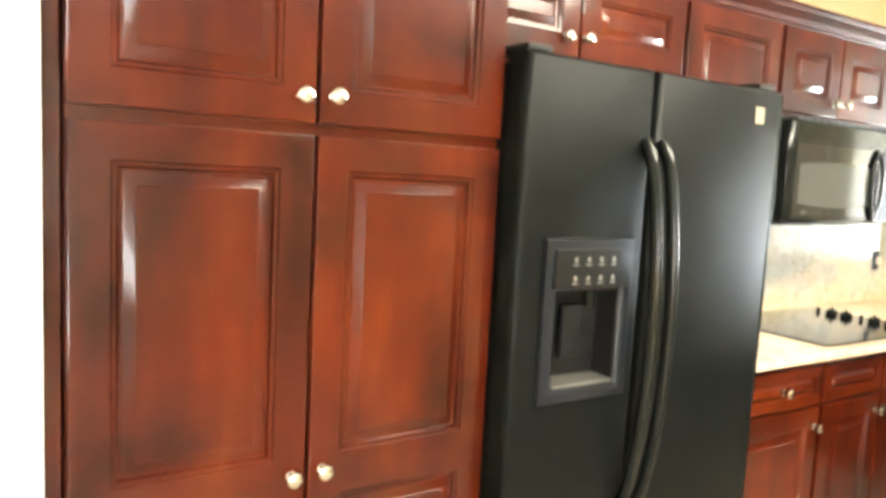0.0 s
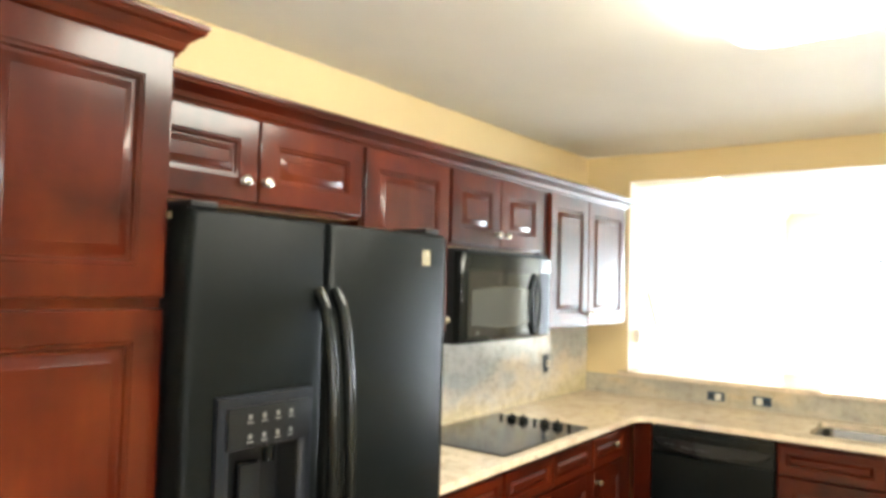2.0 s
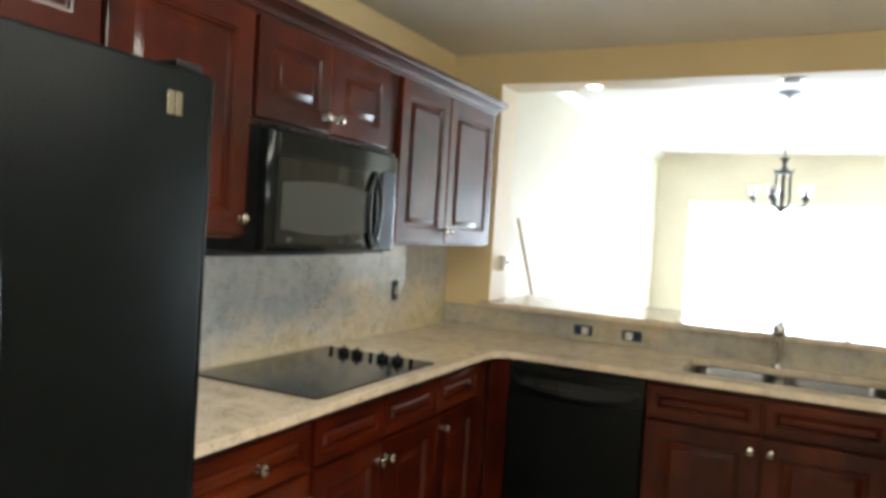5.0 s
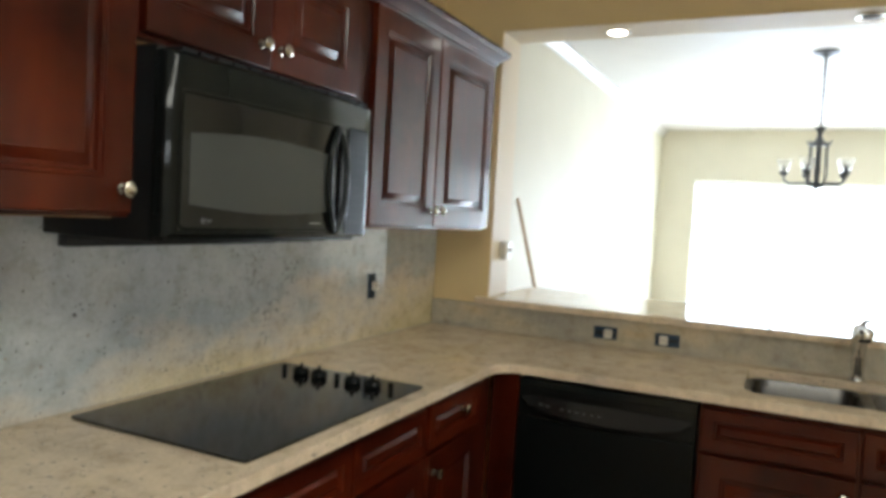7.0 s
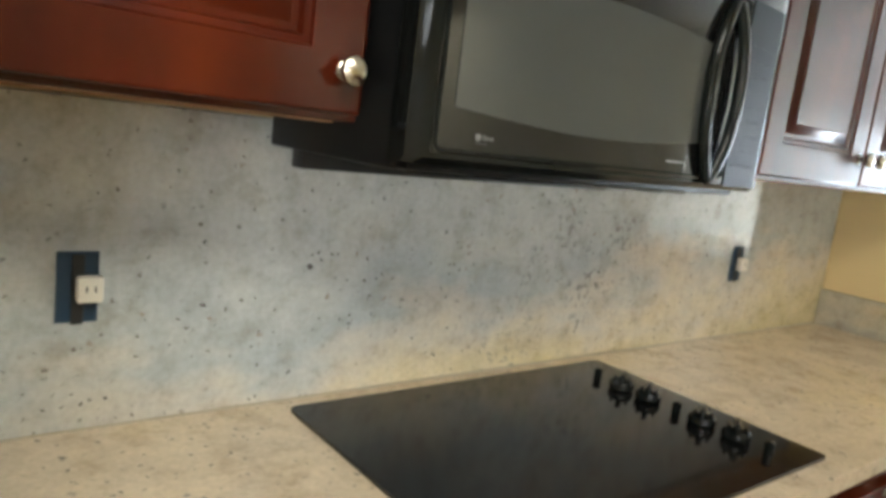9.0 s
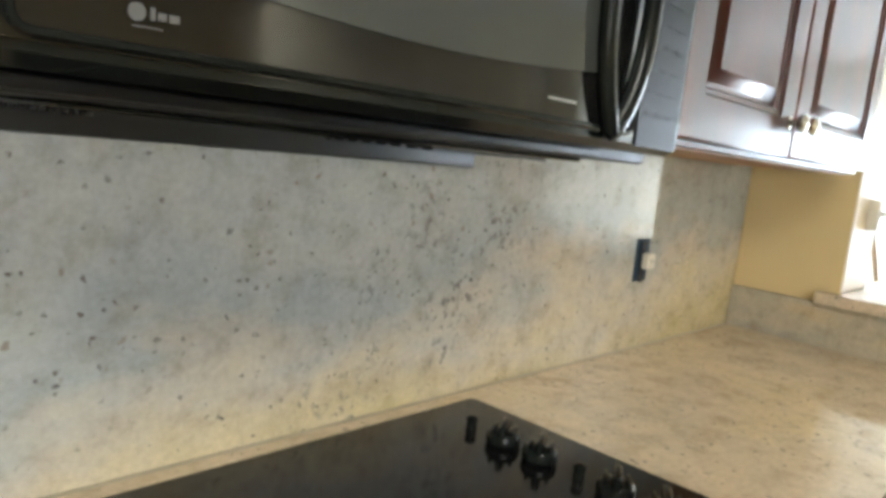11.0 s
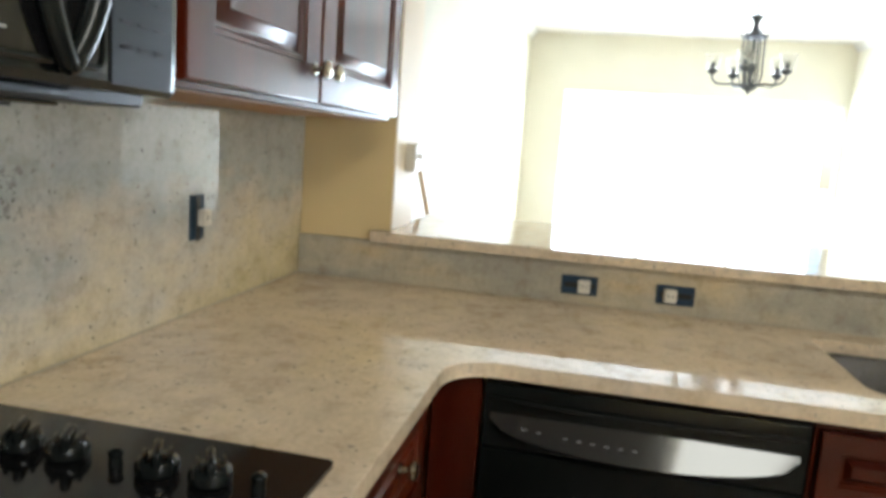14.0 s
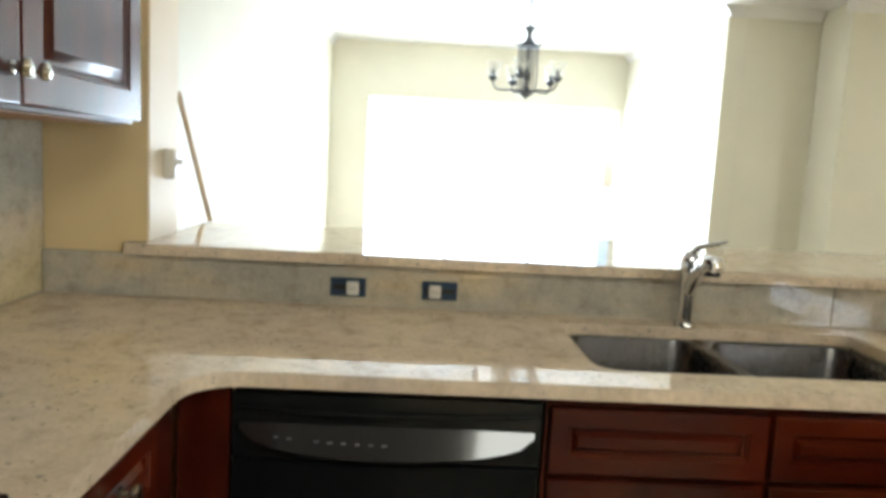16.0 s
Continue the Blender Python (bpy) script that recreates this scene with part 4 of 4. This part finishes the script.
sw = thing("light_switch", pose(4.17, JAMB - 0.0045, 1.276), "ivory light switch on the pass-through jamb", "light switch")
part("plate", cube(-0.042, 0.042, -0.03, 0, -0.042, 0.042, bevel=0.004), ivory, sw)
part("toggle", cube(-0.005, 0.005, -0.044, -0.0302, -0.004, 0.014, bevel=0.002), ivory, sw)
part("screw", lathe(bmesh.new(), [(0, 0), (0.004, 0), (0.003, 0.0015), (0, 0.0015)], 10, "Y", (0, -0.0302, 0.03)), nickel, sw)

# ---- lamps ----
def round_rect(bm, hx, hy, r, z, seg=6):
    """A loop of a rectangle with rounded corners, level at z."""
    loop = []
    for cx, cy, a0 in ((hx - r, hy - r, 0), (r - hx, hy - r, 90), (r - hx, r - hy, 180), (hx - r, r - hy, 270)):
        for k in range(seg + 1):
            a = radians(a0 + 90 * k / seg)
            loop.append(bm.verts.new((cx + r * math.cos(a), cy + r * math.sin(a), z)))
    return loop


tube_lamp = thing("ceiling_light", pose(1.47, 0.345, CEIL), "lit long fluorescent ceiling light with rounded acrylic diffuser", "ceiling light")
bm = bmesh.new()
loops = [round_rect(bm, 0.60, 0.225, 0.11, z) for z in (-0.0005, -0.014)]
bridge(bm, loops)
bm.faces.new(loops[0])
bm.faces.new(loops[1])
part("base_pan", bm, trim_paint, tube_lamp, "white metal base pan")
bm = bmesh.new()
loops = [round_rect(bm, 0.61 - d, 0.235 - d, 0.12 - 0.6 * d, z) for d, z in ((0.0, -0.0145), (0.0, -0.040), (0.006, -0.058), (0.022, -0.074), (0.05, -0.085), (0.10, -0.090))]
bridge(bm, loops)
bm.faces.new(loops[-1])
part("diffuser", bm, tube_glow, tube_lamp, "glowing white acrylic diffuser")

# round lamp out of view, added only to brighten the hall walls
lamp = thing("ceiling_light", pose(4.56, -3.8, DCEIL - 0.0005), "added unseen round dome lamp that brightens the hall", "ceiling light")
part("rim", lathe(bmesh.new(), [(0, -0.0005), (0.265, -0.0005), (0.27, -0.012), (0.262, -0.022), (0, -0.022)], 40), nickel, lamp, "thin metal rim")
part("dome", lathe(bmesh.new(), [(0.255, -0.0225), (0.25, -0.04), (0.22, -0.066), (0.16, -0.088), (0.10, -0.102), (0.04, -0.108), (0.0, -0.109)], 40), hall_fill_glow, lamp, "glowing dome of the added hall lamp")


def downlight(x, y, lit):
    ob = thing("recessed_light", pose(x, y, OPEN_TOP - 0.0045), "lit recessed light under the opening's header" if lit else "unlit recessed light under the opening's header", "recessed light")
    bm = lathe(bmesh.new(), [(0.058, 0), (0.060, -0.003), (0.056, -0.006), (0.044, -0.004), (0.042, -0.0005)], 28)
    part("trim_ring", bm, trim_paint if lit else nickel, ob, "round trim ring")
    part("bulb", lathe(bmesh.new(), [(0, -0.0105), (0.020, -0.0095), (0.034, -0.005), (0.036, -0.001), (0, -0.001)], 24), spot_glow if lit else icon_ink, ob, "glowing bulb" if lit else "dull bulb")


downlight(4.145, 1.235, True)
downlight(4.14, 0.278, False)
vent = thing("smoke_detector", pose(3.72, -0.55, CEIL), "small round white smoke detector on the ceiling", "smoke detector")
part("base", lathe(bmesh.new(), [(0, -0.0005), (0.06, -0.0005), (0.06, -0.012), (0, -0.012)], 24), trim_paint, vent)
part("cover", lathe(bmesh.new(), [(0, -0.034), (0.03, -0.033), (0.046, -0.024), (0.052, -0.0125), (0, -0.0125)], 24), ivory, vent)


def chandelier():
    ob = thing("chandelier", pose(6.5, 0.352, DCEIL), "dark bronze lantern-column chandelier with five tulip glass shades", "chandelier")
    part("canopy", lathe(bmesh.new(), [(0, -0.0005), (0.085, -0.0005), (0.08, -0.012), (0.045, -0.022), (0.02, -0.036), (0.008, -0.044), (0, -0.045)], 24), bronze, ob)
    Z = 1.735 - DCEIL
    top = Z + 0.43
    bm = bmesh.new()
    links = 19
    pitch = (-0.044 - top) / links
    for k in range(links):
        z = -0.044 - pitch * (k + 0.5)
        ring = [(0.008 * math.cos(a) if k % 2 else 0, 0 if k % 2 else 0.008 * math.cos(a), z + 0.62 * pitch * math.sin(a)) for a in [2 * math.pi * i / 10 for i in range(10)]]
        tube(bm, ring, 0.0042, 5, ring=True)
    part("chain", bm, bronze, ob, "thin hanging chain")
    part("crown", lathe(bmesh.new(), [(0, 0.43), (0.034, 0.432), (0.040, 0.428), (0.026, 0.415), (0.016, 0.395), (0.014, 0.375), (0.022, 0.352), (0.044, 0.330), (0.064, 0.322), (0.066, 0.312), (0.05, 0.306), (0, 0.306)], 20, at=(0, 0, Z)), bronze, ob, "flared crown above the rods")
    part("column", lathe(bmesh.new(), [(0, 0.31), (0.010, 0.31), (0.010, 0.17), (0.020, 0.155), (0.024, 0.14), (0.020, 0.125), (0.012, 0.11), (0.012, 0.06), (0.04, 0.05), (0.05, 0.035), (0.03, 0.018), (0.012, 0.008), (0, -0.01)], 18, at=(0, 0, Z)), bronze, ob)
    for k in range(6):
        a = k * math.pi / 3 + 0.2
        c2, s2 = math.cos(a), math.sin(a)
        tip = part("rod", tube(bmesh.new(), [(r * c2, r * s2, Z + z) for r, z in ((0.048, 0.045), (0.062, 0.10), (0.058, 0.20), (0.056, 0.31))], 0.0055, 6), bronze, ob)
        part("leaf_tip", tube(bmesh.new(), [(r * c2, r * s2, Z + z) for r, z in ((0.062, 0.316), (0.074, 0.326), (0.080, 0.345))], [0.006, 0.005, 0.002], 6), bronze, tip)
    for k in range(5):
        a = 0.3 + k * 2 * math.pi / 5
        c2, s2 = math.cos(a), math.sin(a)
        arm = part("arm", tube(bmesh.new(), [(r * c2, r * s2, Z + z) for r, z in ((0.04, 0.045), (0.09, 0.052), (0.14, 0.046), (0.18, 0.050), (0.203, 0.072), (0.207, 0.105))], 0.006, 8), bronze, ob)
        part("cup", lathe(bmesh.new(), [(0, 0.095), (0.014, 0.098), (0.030, 0.116), (0.032, 0.124), (0.020, 0.130), (0.012, 0.138), (0.012, 0.165), (0, 0.165)], 14, at=(0.207 * c2, 0.207 * s2, Z)), bronze, arm)
        bm = bmesh.new()
        prof = [(0.018, 0.128), (0.030, 0.142), (0.036, 0.165), (0.040, 0.19), (0.052, 0.213), (0.050, 0.213), (0.038, 0.191), (0.034, 0.166), (0.028, 0.144), (0.016, 0.131)]
        lathe(bm, prof, 20, at=(0.207 * c2, 0.207 * s2, Z))
        part("glass_shade", bm, shade_glass, arm, "tulip-shaped clear glass shade")


chandelier()

# ---- loose stick ----
tagged(link("wooden_stick", tube(bmesh.new(), [(5.43, 1.70, 0.003), (5.31, 1.865, 0.78), (5.19, 2.032, 1.56)], 0.0115, 10), stick_wood, smooth=True), "thin pale wooden stick leaning on the dining wall", "stick")
